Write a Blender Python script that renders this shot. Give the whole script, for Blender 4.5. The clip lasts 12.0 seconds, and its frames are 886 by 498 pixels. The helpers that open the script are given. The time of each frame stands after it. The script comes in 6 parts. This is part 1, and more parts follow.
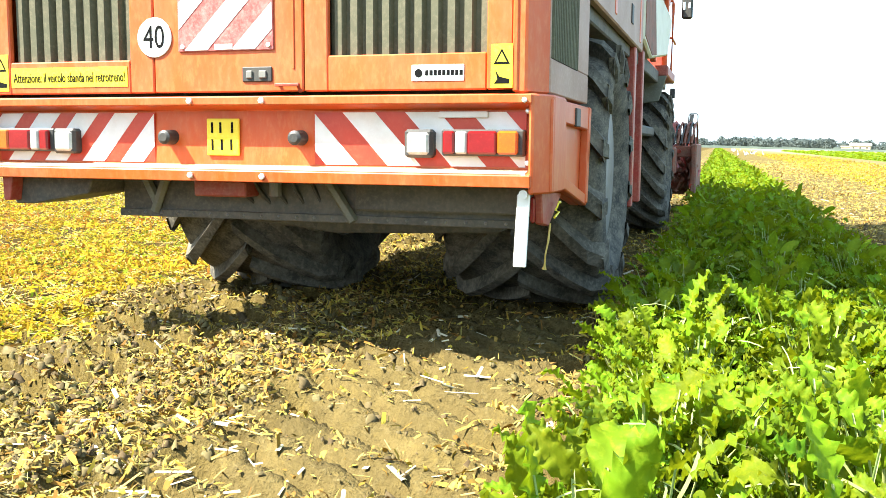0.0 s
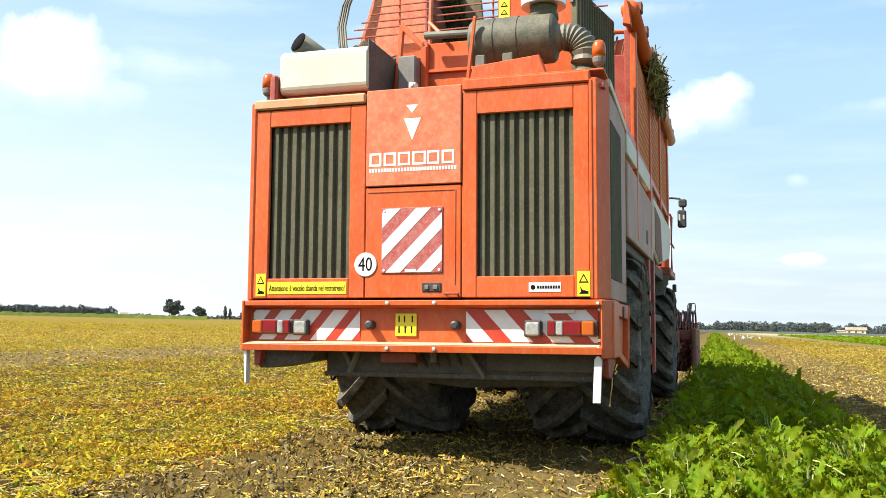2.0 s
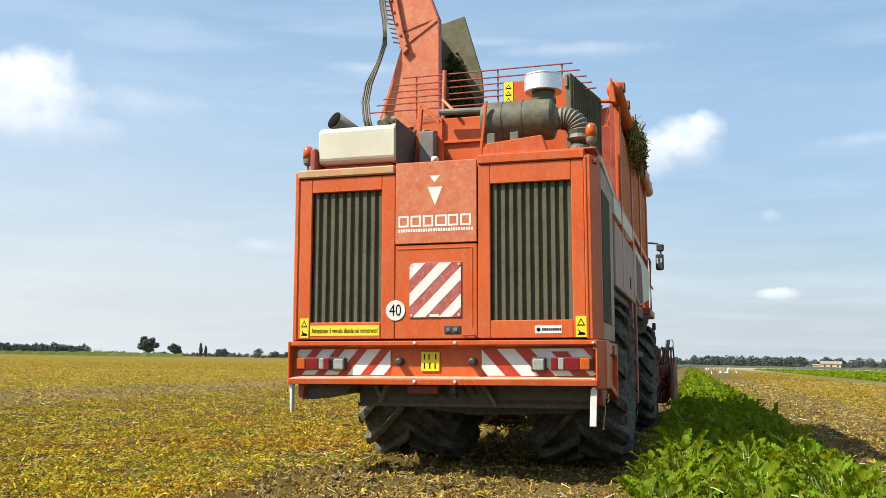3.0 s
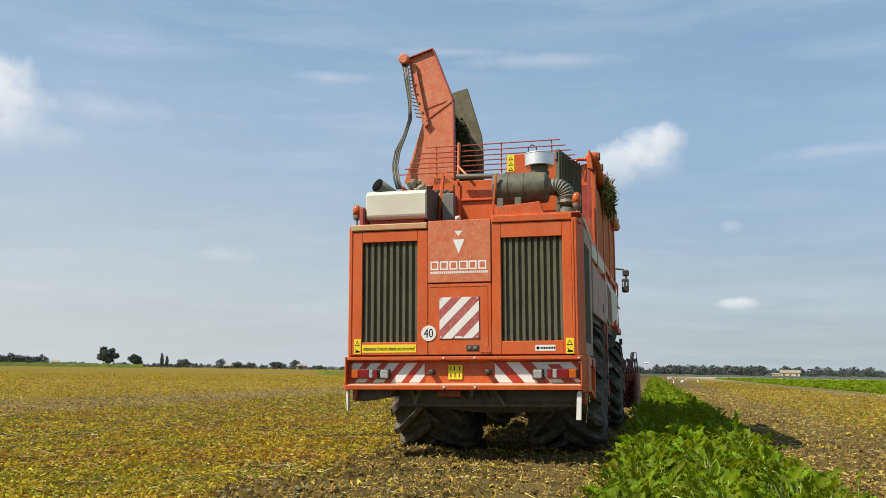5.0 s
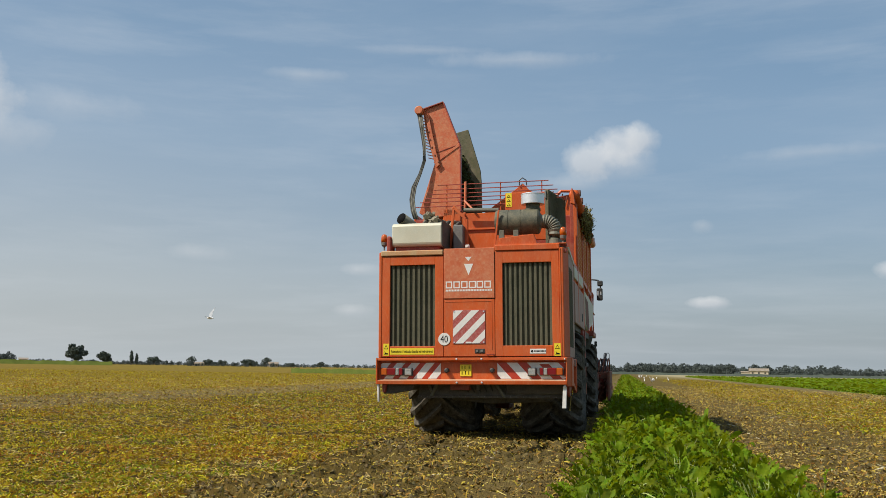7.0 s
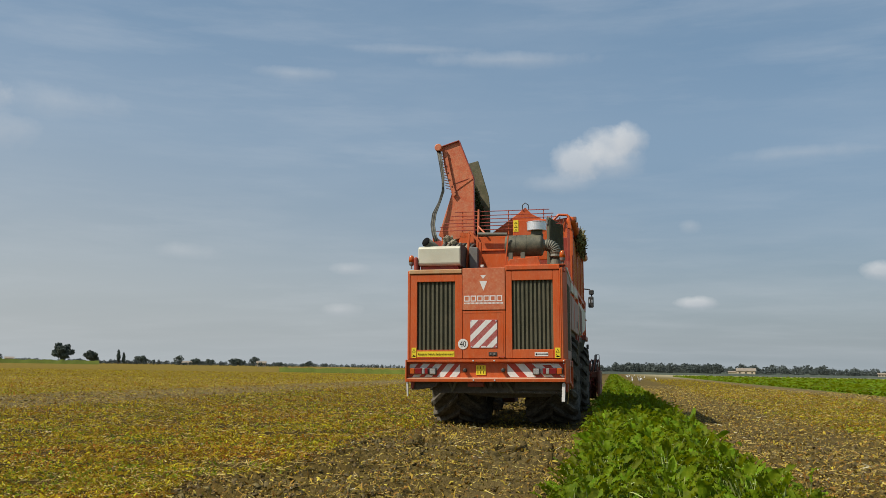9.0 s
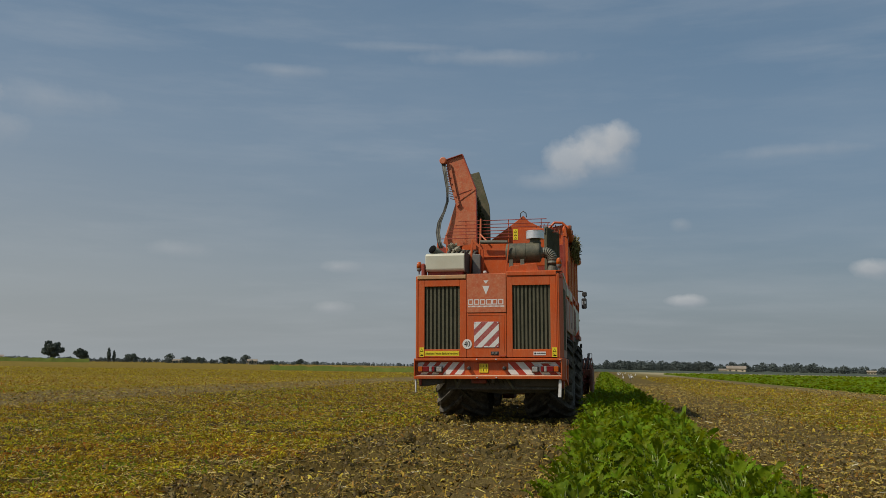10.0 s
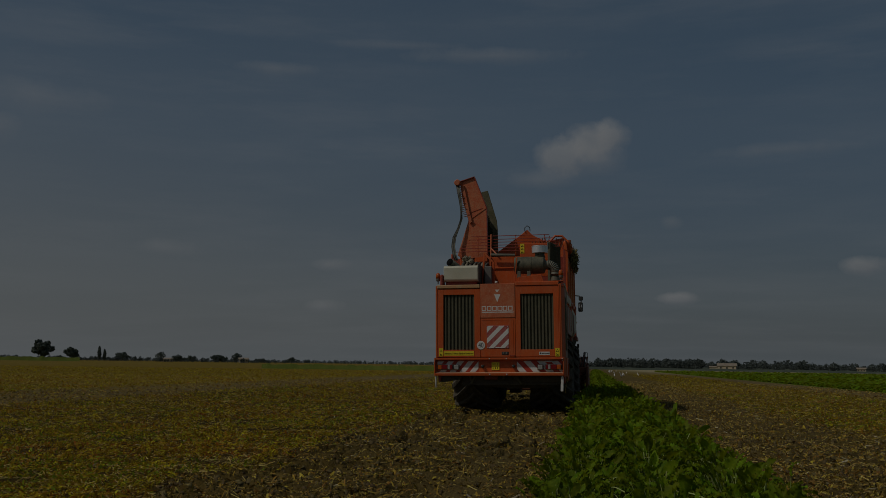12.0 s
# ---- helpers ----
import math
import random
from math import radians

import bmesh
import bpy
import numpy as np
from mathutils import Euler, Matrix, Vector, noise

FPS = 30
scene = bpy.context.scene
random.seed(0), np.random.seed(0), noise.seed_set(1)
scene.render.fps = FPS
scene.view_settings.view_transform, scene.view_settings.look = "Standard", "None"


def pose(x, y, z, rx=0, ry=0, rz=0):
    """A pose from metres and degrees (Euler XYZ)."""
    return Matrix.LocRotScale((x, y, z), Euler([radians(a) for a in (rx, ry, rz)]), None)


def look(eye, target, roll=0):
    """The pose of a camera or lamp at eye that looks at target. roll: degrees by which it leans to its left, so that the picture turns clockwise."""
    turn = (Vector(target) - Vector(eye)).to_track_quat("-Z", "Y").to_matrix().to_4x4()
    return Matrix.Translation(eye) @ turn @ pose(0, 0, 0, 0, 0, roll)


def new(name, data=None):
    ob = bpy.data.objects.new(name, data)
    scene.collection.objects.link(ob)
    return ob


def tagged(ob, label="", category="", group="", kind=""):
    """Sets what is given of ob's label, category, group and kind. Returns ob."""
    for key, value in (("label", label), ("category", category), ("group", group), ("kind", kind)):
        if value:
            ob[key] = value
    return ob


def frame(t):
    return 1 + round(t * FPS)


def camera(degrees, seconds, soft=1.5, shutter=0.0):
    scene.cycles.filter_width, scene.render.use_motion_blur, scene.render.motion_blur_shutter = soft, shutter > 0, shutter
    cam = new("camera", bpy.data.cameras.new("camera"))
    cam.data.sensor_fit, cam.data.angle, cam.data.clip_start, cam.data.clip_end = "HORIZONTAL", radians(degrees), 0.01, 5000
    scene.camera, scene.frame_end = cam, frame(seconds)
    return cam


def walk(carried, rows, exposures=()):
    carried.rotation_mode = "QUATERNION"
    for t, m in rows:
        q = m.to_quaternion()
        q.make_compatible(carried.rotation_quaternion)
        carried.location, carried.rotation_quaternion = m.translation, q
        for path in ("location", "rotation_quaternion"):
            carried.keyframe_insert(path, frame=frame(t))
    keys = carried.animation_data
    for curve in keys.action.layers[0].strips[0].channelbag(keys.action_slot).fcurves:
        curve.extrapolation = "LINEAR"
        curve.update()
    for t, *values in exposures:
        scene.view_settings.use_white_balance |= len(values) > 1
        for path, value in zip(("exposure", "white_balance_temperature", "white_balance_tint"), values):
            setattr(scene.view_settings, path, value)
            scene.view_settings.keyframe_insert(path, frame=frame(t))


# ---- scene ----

# ---------------------------------------------------------------- camera
EYE = 1.05
cam = camera(52.22, 12.0, soft=0.8)
CAMERA_ROWS = [
    (0.0, 17.096, -6.954, -1.392), (0.5, 16.931, -4.340, -1.560), (1.0, 17.025, -1.895, -1.317),
    (1.5, 16.997, 1.439, -1.485), (2.0, 16.919, 4.710, -1.345), (2.5, 16.494, 6.307, -0.883),
    (3.0, 15.525, 7.000, -1.039), (3.5, 14.396, 7.409, -0.869), (5.5, 13.238, 7.667, -0.900),
    (6.0, 13.030, 7.678, -0.906), (6.5, 12.117, 7.595, -0.961), (7.0, 11.552, 7.551, -0.962),
    (9.0, 10.821, 7.530, -1.017), (9.5, 10.458, 7.437, -1.065), (10.0, 10.277, 7.407, -0.995),
    (10.5, 10.272, 7.348, -0.995), (11.0, 10.218, 7.315, -0.912), (11.5, 10.034, 7.319, -0.914),
    (12.0, 9.749, 7.289, -0.865),
]
EXPOSURES = [(0.0, 2.62, 6200, 4), (0.5, 2.28, 6280, 6), (1.0, 1.93, 6380, 8), (1.5, 1.67, 6450, 9),
             (2.0, 1.43, 6500, 10), (2.5, 1.18, 6500, 10), (3.0, 1.0, 6500, 10), (3.5, 0.86, 6500, 10),
             (5.5, 0.55, 6500, 10), (6.5, 0.37, 6500, 10), (7.0, 0.31, 6500, 10), (9.0, 0.17, 6500, 10),
             (9.5, 0.10, 6500, 10), (9.8, -0.10, 6500, 10), (10.0, -0.31, 6500, 10), (10.5, -0.64, 6500, 10), (11.0, -1.12, 6500, 10),
             (11.5, -1.68, 6500, 10), (12.0, -2.31, 6500, 10)]
walk(cam, [(t, pose(0, 0, EYE, 90 + pitch, roll, yaw)) for t, yaw, pitch, roll in CAMERA_ROWS], EXPOSURES)

# ---------------------------------------------------------------- sun and sky
SUN_TO = Vector((-0.72, -0.50, 1.0)).normalized()
sun = new("sun", bpy.data.lights.new("sun", "SUN"))
sun.data.energy, sun.data.angle, sun.data.color = 4.25, radians(0.6), (1.0, 0.93, 0.82)
sun.matrix_world = look(SUN_TO * 60, (0, 0, 0))


class Nodes:
    """Short hand for node trees."""

    def __init__(self, tree):
        self.tree = tree
        tree.nodes.clear()

    def add(self, kind, inputs=None, operation="", clamp=False):
        n = self.tree.nodes.new(kind)
        if operation:
            n.operation = operation
        if clamp and kind == "ShaderNodeMath":
            n.use_clamp = True
        for k, v in (inputs or {}).items():
            if isinstance(v, bpy.types.NodeSocket):
                self.tree.links.new(v, n.inputs[k])
            else:
                n.inputs[k].default_value = v
        return n

    def math(self, op, a, b=0.0, clamp=False):
        return self.add("ShaderNodeMath", {0: a, 1: b}, operation=op, clamp=clamp).outputs[0]

    def noise(self, vector, scale, detail=4.0, rough=0.55):
        return self.add("ShaderNodeTexNoise", {"Vector": vector, "Scale": scale, "Detail": detail, "Roughness": rough}).outputs["Fac"]

    def ramp(self, fac, lo, hi):
        return self.add("ShaderNodeMapRange", {"Value": fac, "From Min": lo, "From Max": hi}).outputs[0]

    def mix(self, fac, a, b, blend="MIX"):
        n = self.add("ShaderNodeMix")
        n.data_type, n.blend_type = "RGBA", blend
        for i, v in ((0, fac), (6, a), (7, b)):
            if isinstance(v, bpy.types.NodeSocket):
                self.tree.links.new(v, n.inputs[i])
            else:
                n.inputs[i].default_value = v if i == 0 else (*v[:3], 1)
        return n.outputs[2]


def build_sky():
    world = bpy.data.worlds.new("sky")
    scene.world = world
    world.use_nodes = True
    n = Nodes(world.node_tree)
    sky = n.add("ShaderNodeTexSky")
    sky.sky_type, sky.sun_disc = "NISHITA", False
    sky.sun_elevation, sky.sun_rotation = math.asin(SUN_TO.z), math.atan2(SUN_TO.x, SUN_TO.y)
    sky.air_density, sky.dust_density, sky.ozone_density = 1.0, 2.5, 1.0
    coord = n.add("ShaderNodeTexCoord").outputs["Generated"]
    xyz = n.add("ShaderNodeSeparateXYZ", {0: coord})
    up = xyz.outputs[2]
    # direction on a plane of cloud overhead
    flat = n.math("ADD", n.math("MAXIMUM", up, 0.0), 0.10)
    plane = n.add("ShaderNodeCombineXYZ", {0: n.math("DIVIDE", xyz.outputs[0], flat), 1: n.math("DIVIDE", xyz.outputs[1], flat), 2: 0.0}).outputs[0]
    warp = n.add("ShaderNodeMapping", {"Vector": plane, "Rotation": (0, 0, 0.35), "Scale": (0.5, 0.9, 1.0)}).outputs[0]
    veil = n.math("ADD", n.math("MULTIPLY", n.ramp(n.noise(warp, 0.55, 3.0, 0.5), 0.35, 0.75), 0.75), n.math("MULTIPLY", n.ramp(n.noise(warp, 2.2, 7.0, 0.62), 0.5, 0.8), 0.3))
    haze = n.math("POWER", n.math("SUBTRACT", 1.0, n.math("MAXIMUM", up, 0.0), True), 6.5)
    cloud_white = (8.3, 8.5, 8.6)
    haze_colour = (4.6, 5.05, 5.2)
    grey = n.mix(n.math("MULTIPLY", haze, 0.86), sky.outputs[0], haze_colour)
    grey = n.mix(n.math("ADD", 0.14, n.math("MULTIPLY", n.ramp(up, 0.03, 0.24), 0.34)), grey, (2.4, 4.4, 6.6))
    colour = n.mix(n.math("MULTIPLY", veil, 0.30), grey, (7.2, 7.7, 8.2))
    # thin white haze low on the side towards the sun
    milky = n.math("MULTIPLY", n.ramp(xyz.outputs[0], 0.05, -0.55), n.ramp(n.math("ADD", up, n.math("MULTIPLY", veil, 0.12)), 0.36, 0.10))
    colour = n.mix(n.math("MULTIPLY", milky, 0.36), colour, (6.9, 7.1, 7.05))
    # long thin streaks of ice cloud
    drawn = n.add("ShaderNodeMapping", {"Vector": coord, "Rotation": (0.05, 0.04, 0), "Scale": (2.2, 2.2, 15.0)}).outputs[0]
    streaks = n.ramp(n.noise(drawn, 2.4, 7.0, 0.60), 0.46, 0.74)
    broad = n.ramp(n.noise(drawn, 0.8, 3.0, 0.5), 0.35, 0.65)
    colour = n.mix(n.math("MULTIPLY", n.math("MULTIPLY", streaks, broad), 0.17), colour, (7.6, 8.0, 8.4))
    # single cumulus clouds: azimuth, height, half width, half height, density
    fine = n.noise(coord, 26.0, 6.0, 0.6)
    coarse = n.noise(coord, 9.0, 4.0, 0.55)
    ragged = n.math("ADD", n.math("MULTIPLY", n.math("SUBTRACT", fine, 0.5), 1.5), n.math("MULTIPLY", n.math("SUBTRACT", coarse, 0.5), 1.3))
    for az, el, wide, high, dense in CLOUDS:
        a, e = radians(az), radians(el)
        right = Vector((math.cos(a), -math.sin(a), 0))
        over = Vector((-math.sin(a) * math.sin(e), -math.cos(a) * math.sin(e), math.cos(e)))
        u = n.add("ShaderNodeVectorMath", {0: coord, 1: right}, operation="DOT_PRODUCT").outputs["Value"]
        v = n.add("ShaderNodeVectorMath", {0: coord, 1: over}, operation="DOT_PRODUCT").outputs["Value"]
        ahead = n.add("ShaderNodeVectorMath", {0: coord, 1: Vector((math.sin(a), math.cos(a), 0))}, operation="DOT_PRODUCT").outputs["Value"]
        u = n.math("DIVIDE", u, math.tan(radians(wide)))
        v = n.math("DIVIDE", v, math.tan(radians(high)))
        r = n.math("SQRT", n.math("ADD", n.math("MULTIPLY", u, u), n.math("MULTIPLY", v, v)))
        body = n.ramp(n.math("ADD", r, n.math("MULTIPLY", ragged, 1.0)), 1.12, 0.35 if dense > 0.6 else 0.0)
        body = n.math("MULTIPLY", n.math("MULTIPLY", body, dense), n.math("GREATER_THAN", ahead, 0.2))
        lit = n.mix(n.ramp(n.math("SUBTRACT", v, n.math("MULTIPLY", u, 0.3)), -0.9, 0.8), (5.6, 6.0, 6.5), cloud_white)
        colour = n.mix(body, colour, lit)
    back = n.add("ShaderNodeBackground", {"Color": colour, "Strength": 0.0745})
    out = n.add("ShaderNodeOutputWorld", {"Surface": back.outputs[0]})


CLOUDS = [
    (0.9, 14.35, 1.22, 1.0, 0.7), (-0.51, 14.01, 1.5, 1.15, 0.66), (-2.12, 13.17, 1.65, 1.07, 0.65), (-0.17, 12.89, 2.22, 1.07, 0.45), (-3.56, 11.71, 2.22, 0.61, 0.3),
    (4.8, 4.25, 1.22, 0.36, 0.7), (-17.1, 6.13, 1.22, 0.43, 0.5), (-17.44, 3.53, 1.22, 0.39, 0.45), (-27.08, 6.82, 1.97, 0.57, 0.3), (-6.87, 19.38, 5.37, 0.47, 0.3),
    (-12.83, 19.93, 4.3, 0.32, 0.22), (-20.85, 18.11, 2.15, 0.43, 0.28), (-34.24, 15.11, 3.58, 1.0, 0.28), (11.1, 13.04, 4.65, 0.43, 0.22), (4.52, 8.95, 0.79, 0.5, 0.3),
    (-40.19, 16.38, 2.22, 1.29, 0.7), (-39.39, 15.04, 1.97, 1.15, 0.7), (-41.67, 14.89, 2.51, 1.72, 0.7), (-40.64, 13.26, 3.94, 1.29, 0.5), (15.15, 5.99, 1.29, 0.54, 0.65),
]
build_sky()


# ---------------------------------------------------------------- materials
def material(name, base, second=None, third=None, scale=6.0, fine=60.0, rough=0.6, rough_spread=0.15, metal=0.0, bump=0.15,
             dirt=None, dirt_amount=0.4, island=0.0, through_light=None, coords="Object", depth=0.01, stretch=(1, 1, 1), sheen=0.5):
    """A surface with colour at two scales, dirt, relief and uneven gloss."""
    m = bpy.data.materials.new(name)
    m.use_nodes = True
    n = Nodes(m.node_tree)
    co = n.add("ShaderNodeTexCoord").outputs[coords]
    if stretch != (1, 1, 1):
        co = n.add("ShaderNodeMapping", {"Vector": co, "Scale": stretch}).outputs[0]
    big, small = n.noise(co, scale, 5.0), n.noise(co, fine, 4.0, 0.65)
    colour = n.mix(n.ramp(big, 0.35, 0.68), base, second or [c * 0.72 for c in base])
    colour = n.mix(n.math("MULTIPLY", n.ramp(small, 0.5, 0.78), 0.6), colour, third or [min(1, c * 1.25) for c in base])
    if dirt:
        patch = n.ramp(n.math("ADD", n.math("MULTIPLY", n.noise(co, scale * 2.3, 6.0, 0.7), 0.7), n.math("MULTIPLY", small, 0.3)), 0.42, 0.66)
        colour = n.mix(n.math("MULTIPLY", patch, dirt_amount), colour, dirt)
    if island:
        own = n.add("ShaderNodeNewGeometry").outputs["Random Per Island"]
        hue = n.add("ShaderNodeHueSaturation", {"Hue": n.math("ADD", 0.5 - island * 0.035, n.math("MULTIPLY", own, island * 0.07)),
                                               "Value": n.math("ADD", 1 - island * 0.45, n.math("MULTIPLY", own, island * 0.9)), "Color": colour})
        colour = hue.outputs[0]
    bsdf = n.add("ShaderNodeBsdfPrincipled", {"Base Color": colour, "Metallic": metal, "Specular IOR Level": sheen,
                                              "Roughness": n.math("ADD", rough - rough_spread / 2, n.math("MULTIPLY", big, rough_spread), True)})
    if bump:
        height = n.math("ADD", n.math("MULTIPLY", big, 0.6), n.math("MULTIPLY", small, 0.4))
        relief = n.add("ShaderNodeBump", {"Height": height, "Strength": bump, "Distance": depth})
        n.tree.links.new(relief.outputs[0], bsdf.inputs["Normal"])
    out = bsdf.outputs[0]
    if through_light:
        glow = n.add("ShaderNodeBsdfTranslucent", {"Color": n.mix(0.6, colour, through_light)})
        out = n.add("ShaderNodeMixShader", {0: 0.30, 1: out, 2: glow.outputs[0]}).outputs[0]
    n.add("ShaderNodeOutputMaterial", {"Surface": out})
    return m


DUST = (0.36, 0.27, 0.17)
RED = material("red_paint", (0.58, 0.094, 0.012), (0.47, 0.070, 0.011), (0.62, 0.16, 0.035), scale=2.2, fine=42, rough=0.42, bump=0.05, dirt=DUST, dirt_amount=0.20, depth=0.004, stretch=(1, 1, 0.4), sheen=0.35)
FADED = material("faded_red_paint", (0.53, 0.125, 0.04), (0.46, 0.085, 0.025), (0.58, 0.23, 0.10), scale=4.0, fine=30, rough=0.55, bump=0.05, dirt=(0.52, 0.29, 0.16), dirt_amount=0.45, depth=0.004)
DARK_RED = material("dark_red_paint", (0.33, 0.035, 0.018), (0.22, 0.022, 0.012), (0.40, 0.10, 0.06), scale=3, fine=50, rough=0.5, bump=0.1, dirt=DUST, dirt_amount=0.25)
RUST = material("rusty_red_steel", (0.25, 0.06, 0.03), (0.12, 0.05, 0.03), (0.35, 0.17, 0.10), scale=7, fine=60, rough=0.75, bump=0.35, dirt=(0.16, 0.11, 0.07), dirt_amount=0.7)
CREAM = material("cream_paint", (0.62, 0.58, 0.44), (0.55, 0.50, 0.36), (0.70, 0.67, 0.55), scale=3, fine=50, rough=0.5, bump=0.05, dirt=DUST, dirt_amount=0.35)
SILVER = material("dull_aluminium", (0.60, 0.59, 0.47), (0.50, 0.49, 0.38), (0.68, 0.67, 0.57), scale=3, fine=70, rough=0.5, metal=0.12, bump=0.06, dirt=(0.55, 0.46, 0.30), dirt_amount=0.35)
ENGINE_GREY = material("oily_grey_castings", (0.26, 0.235, 0.17), (0.16, 0.145, 0.10), (0.40, 0.37, 0.29), scale=12, fine=60, rough=0.65, bump=0.2, dirt=(0.17, 0.13, 0.08), dirt_amount=0.5)
TAN_BAR = material("dusty_tan_paint", (0.46, 0.31, 0.15), (0.48, 0.20, 0.07), (0.56, 0.44, 0.26), scale=4, fine=40, rough=0.7, bump=0.05, dirt=DUST, dirt_amount=0.4)
CHROME = material("bright_tin", (0.78, 0.79, 0.80), (0.70, 0.71, 0.72), (0.85, 0.85, 0.86), scale=9, fine=60, rough=0.38, metal=0.65, bump=0.04)
WHITE_SHEET = material("pinkish_white_panel", (0.40, 0.265, 0.205), (0.33, 0.205, 0.155), (0.50, 0.38, 0.31), scale=2.5, fine=45, sheen=0.25, rough=0.6, bump=0.05, dirt=(0.42, 0.24, 0.18), dirt_amount=0.4)
GRILLE = material("grey_green_grille_steel", (0.112, 0.108, 0.070), (0.082, 0.080, 0.052), (0.20, 0.185, 0.12), scale=3, fine=55, rough=0.8, bump=0.1, dirt=(0.16, 0.135, 0.09), dirt_amount=0.5, sheen=0.1)
BLACK = material("black_plastic_and_bay_shade", (0.022, 0.022, 0.021), (0.03, 0.029, 0.027), (0.05, 0.047, 0.04), scale=5, fine=60, rough=0.55, bump=0.1, dirt=(0.10, 0.08, 0.055), dirt_amount=0.4)
CHASSIS = material("dusty_dark_chassis_steel", (0.080, 0.075, 0.062), (0.050, 0.047, 0.041), (0.16, 0.14, 0.105), scale=4, fine=50, rough=0.75, bump=0.25, dirt=(0.17, 0.14, 0.10), dirt_amount=0.55)
RUBBER = material("dusty_tyre_rubber", (0.066, 0.060, 0.050), (0.040, 0.037, 0.032), (0.15, 0.135, 0.10), scale=5, fine=70, rough=0.85, bump=0.25, dirt=(0.29, 0.25, 0.18), dirt_amount=0.5, sheen=0.15)
TREAD = material("tan_dusty_tread", (0.085, 0.076, 0.058), (0.045, 0.040, 0.033), (0.18, 0.16, 0.12), scale=4, fine=45, rough=0.9, bump=0.35, dirt=(0.30, 0.26, 0.19), dirt_amount=0.45, sheen=0.1)
RIM = material("grey_wheel_rim", (0.20, 0.20, 0.19), (0.13, 0.125, 0.115), (0.28, 0.27, 0.25), scale=5, fine=50, rough=0.55, metal=0.2, bump=0.1, dirt=(0.17, 0.14, 0.10), dirt_amount=0.6)
FILTER = material("green_grey_filter_plastic", (0.078, 0.080, 0.056), (0.06, 0.062, 0.045), (0.14, 0.13, 0.09), scale=3, fine=60, rough=0.6, bump=0.05, dirt=(0.24, 0.21, 0.13), dirt_amount=0.5, sheen=0.3)
HOSE = material("olive_rubber_hose", (0.15, 0.145, 0.105), (0.10, 0.098, 0.07), (0.22, 0.21, 0.16), scale=6, fine=60, rough=0.6, bump=0.1)
MESH_ORANGE = material("orange_wire_mesh", (0.62, 0.20, 0.035), (0.5, 0.13, 0.03), (0.66, 0.28, 0.08), scale=6, fine=40, rough=0.5, bump=0.0)
YELLOW = material("yellow_sticker", (0.80, 0.62, 0.02), (0.74, 0.56, 0.02), (0.83, 0.68, 0.10), scale=8, fine=60, rough=0.45, bump=0.0)
WHITE = material("white_reflective_film", (0.76, 0.74, 0.70), (0.68, 0.65, 0.60), (0.82, 0.81, 0.78), scale=6, fine=50, rough=0.42, bump=0.0, dirt=DUST, dirt_amount=0.16)
STRIPE_RED = material("red_reflective_film", (0.48, 0.040, 0.014), (0.41, 0.033, 0.013), (0.52, 0.07, 0.03), scale=6, fine=50, rough=0.4, bump=0.0, dirt=DUST, dirt_amount=0.05)
PLATE_RED = material("faded_crimson_film", (0.37, 0.055, 0.045), (0.32, 0.045, 0.036), (0.48, 0.20, 0.17), scale=12, fine=70, rough=0.5, bump=0.0, dirt=(0.52, 0.30, 0.26), dirt_amount=0.5)
# print, and the painted shade in the exhaust mouth
INK_AND_SHADE = material("black_ink_and_pipe_shade", (0.008, 0.008, 0.008), rough=0.95, bump=0.0, sheen=0.1)
LENS_RED = material("red_lamp_lens", (0.20, 0.005, 0.007), (0.15, 0.004, 0.005), (0.28, 0.012, 0.012), scale=9, fine=90, rough=0.2, bump=0.15)
LENS_AMBER = material("amber_lamp_lens", (0.48, 0.095, 0.006), (0.40, 0.07, 0.006), (0.55, 0.14, 0.012), scale=9, fine=90, rough=0.22, bump=0.15)
LENS_CLEAR = material("clear_lamp_lens", (0.45, 0.45, 0.42), (0.28, 0.28, 0.26), (0.62, 0.62, 0.59), scale=30, fine=120, rough=0.15, metal=0.3, bump=0.2)
SOIL_STEEL = material("soil_caked_steel", (0.17, 0.14, 0.085), (0.09, 0.085, 0.045), (0.24, 0.20, 0.12), scale=6, fine=25, rough=0.85, bump=0.6, dirt=(0.07, 0.085, 0.03), dirt_amount=0.6)
DRY_WEED = material("dry_weed", (0.22, 0.18, 0.075), (0.14, 0.13, 0.045), (0.32, 0.27, 0.13), scale=8, fine=40, rough=0.85, bump=0.0, island=0.6, sheen=0.1)
DUST_FILM = material("pale_dust", (0.50, 0.36, 0.24), (0.52, 0.24, 0.12), (0.60, 0.50, 0.38), scale=5, fine=40, rough=0.9, bump=0.1)
STRAW = material("pale_straw", (0.50, 0.375, 0.12), (0.36, 0.255, 0.065), (0.62, 0.51, 0.24), scale=6, fine=40, rough=0.75, bump=0.0, island=0.5, sheen=0.1)
LITTER = material("yellowing_leaf_litter", (0.40, 0.268, 0.010), (0.21, 0.158, 0.008), (0.60, 0.43, 0.055), scale=0.9, fine=9, rough=0.7, bump=0.0, island=1.15, through_light=(0.40, 0.27, 0.025), sheen=0.1)
GREEN_LITTER = material("green_leaf_litter", (0.25, 0.30, 0.014), (0.15, 0.20, 0.012), (0.36, 0.38, 0.04), scale=0.8, fine=9, rough=0.7, bump=0.0, island=0.5, through_light=(0.2, 0.3, 0.04), sheen=0.1)
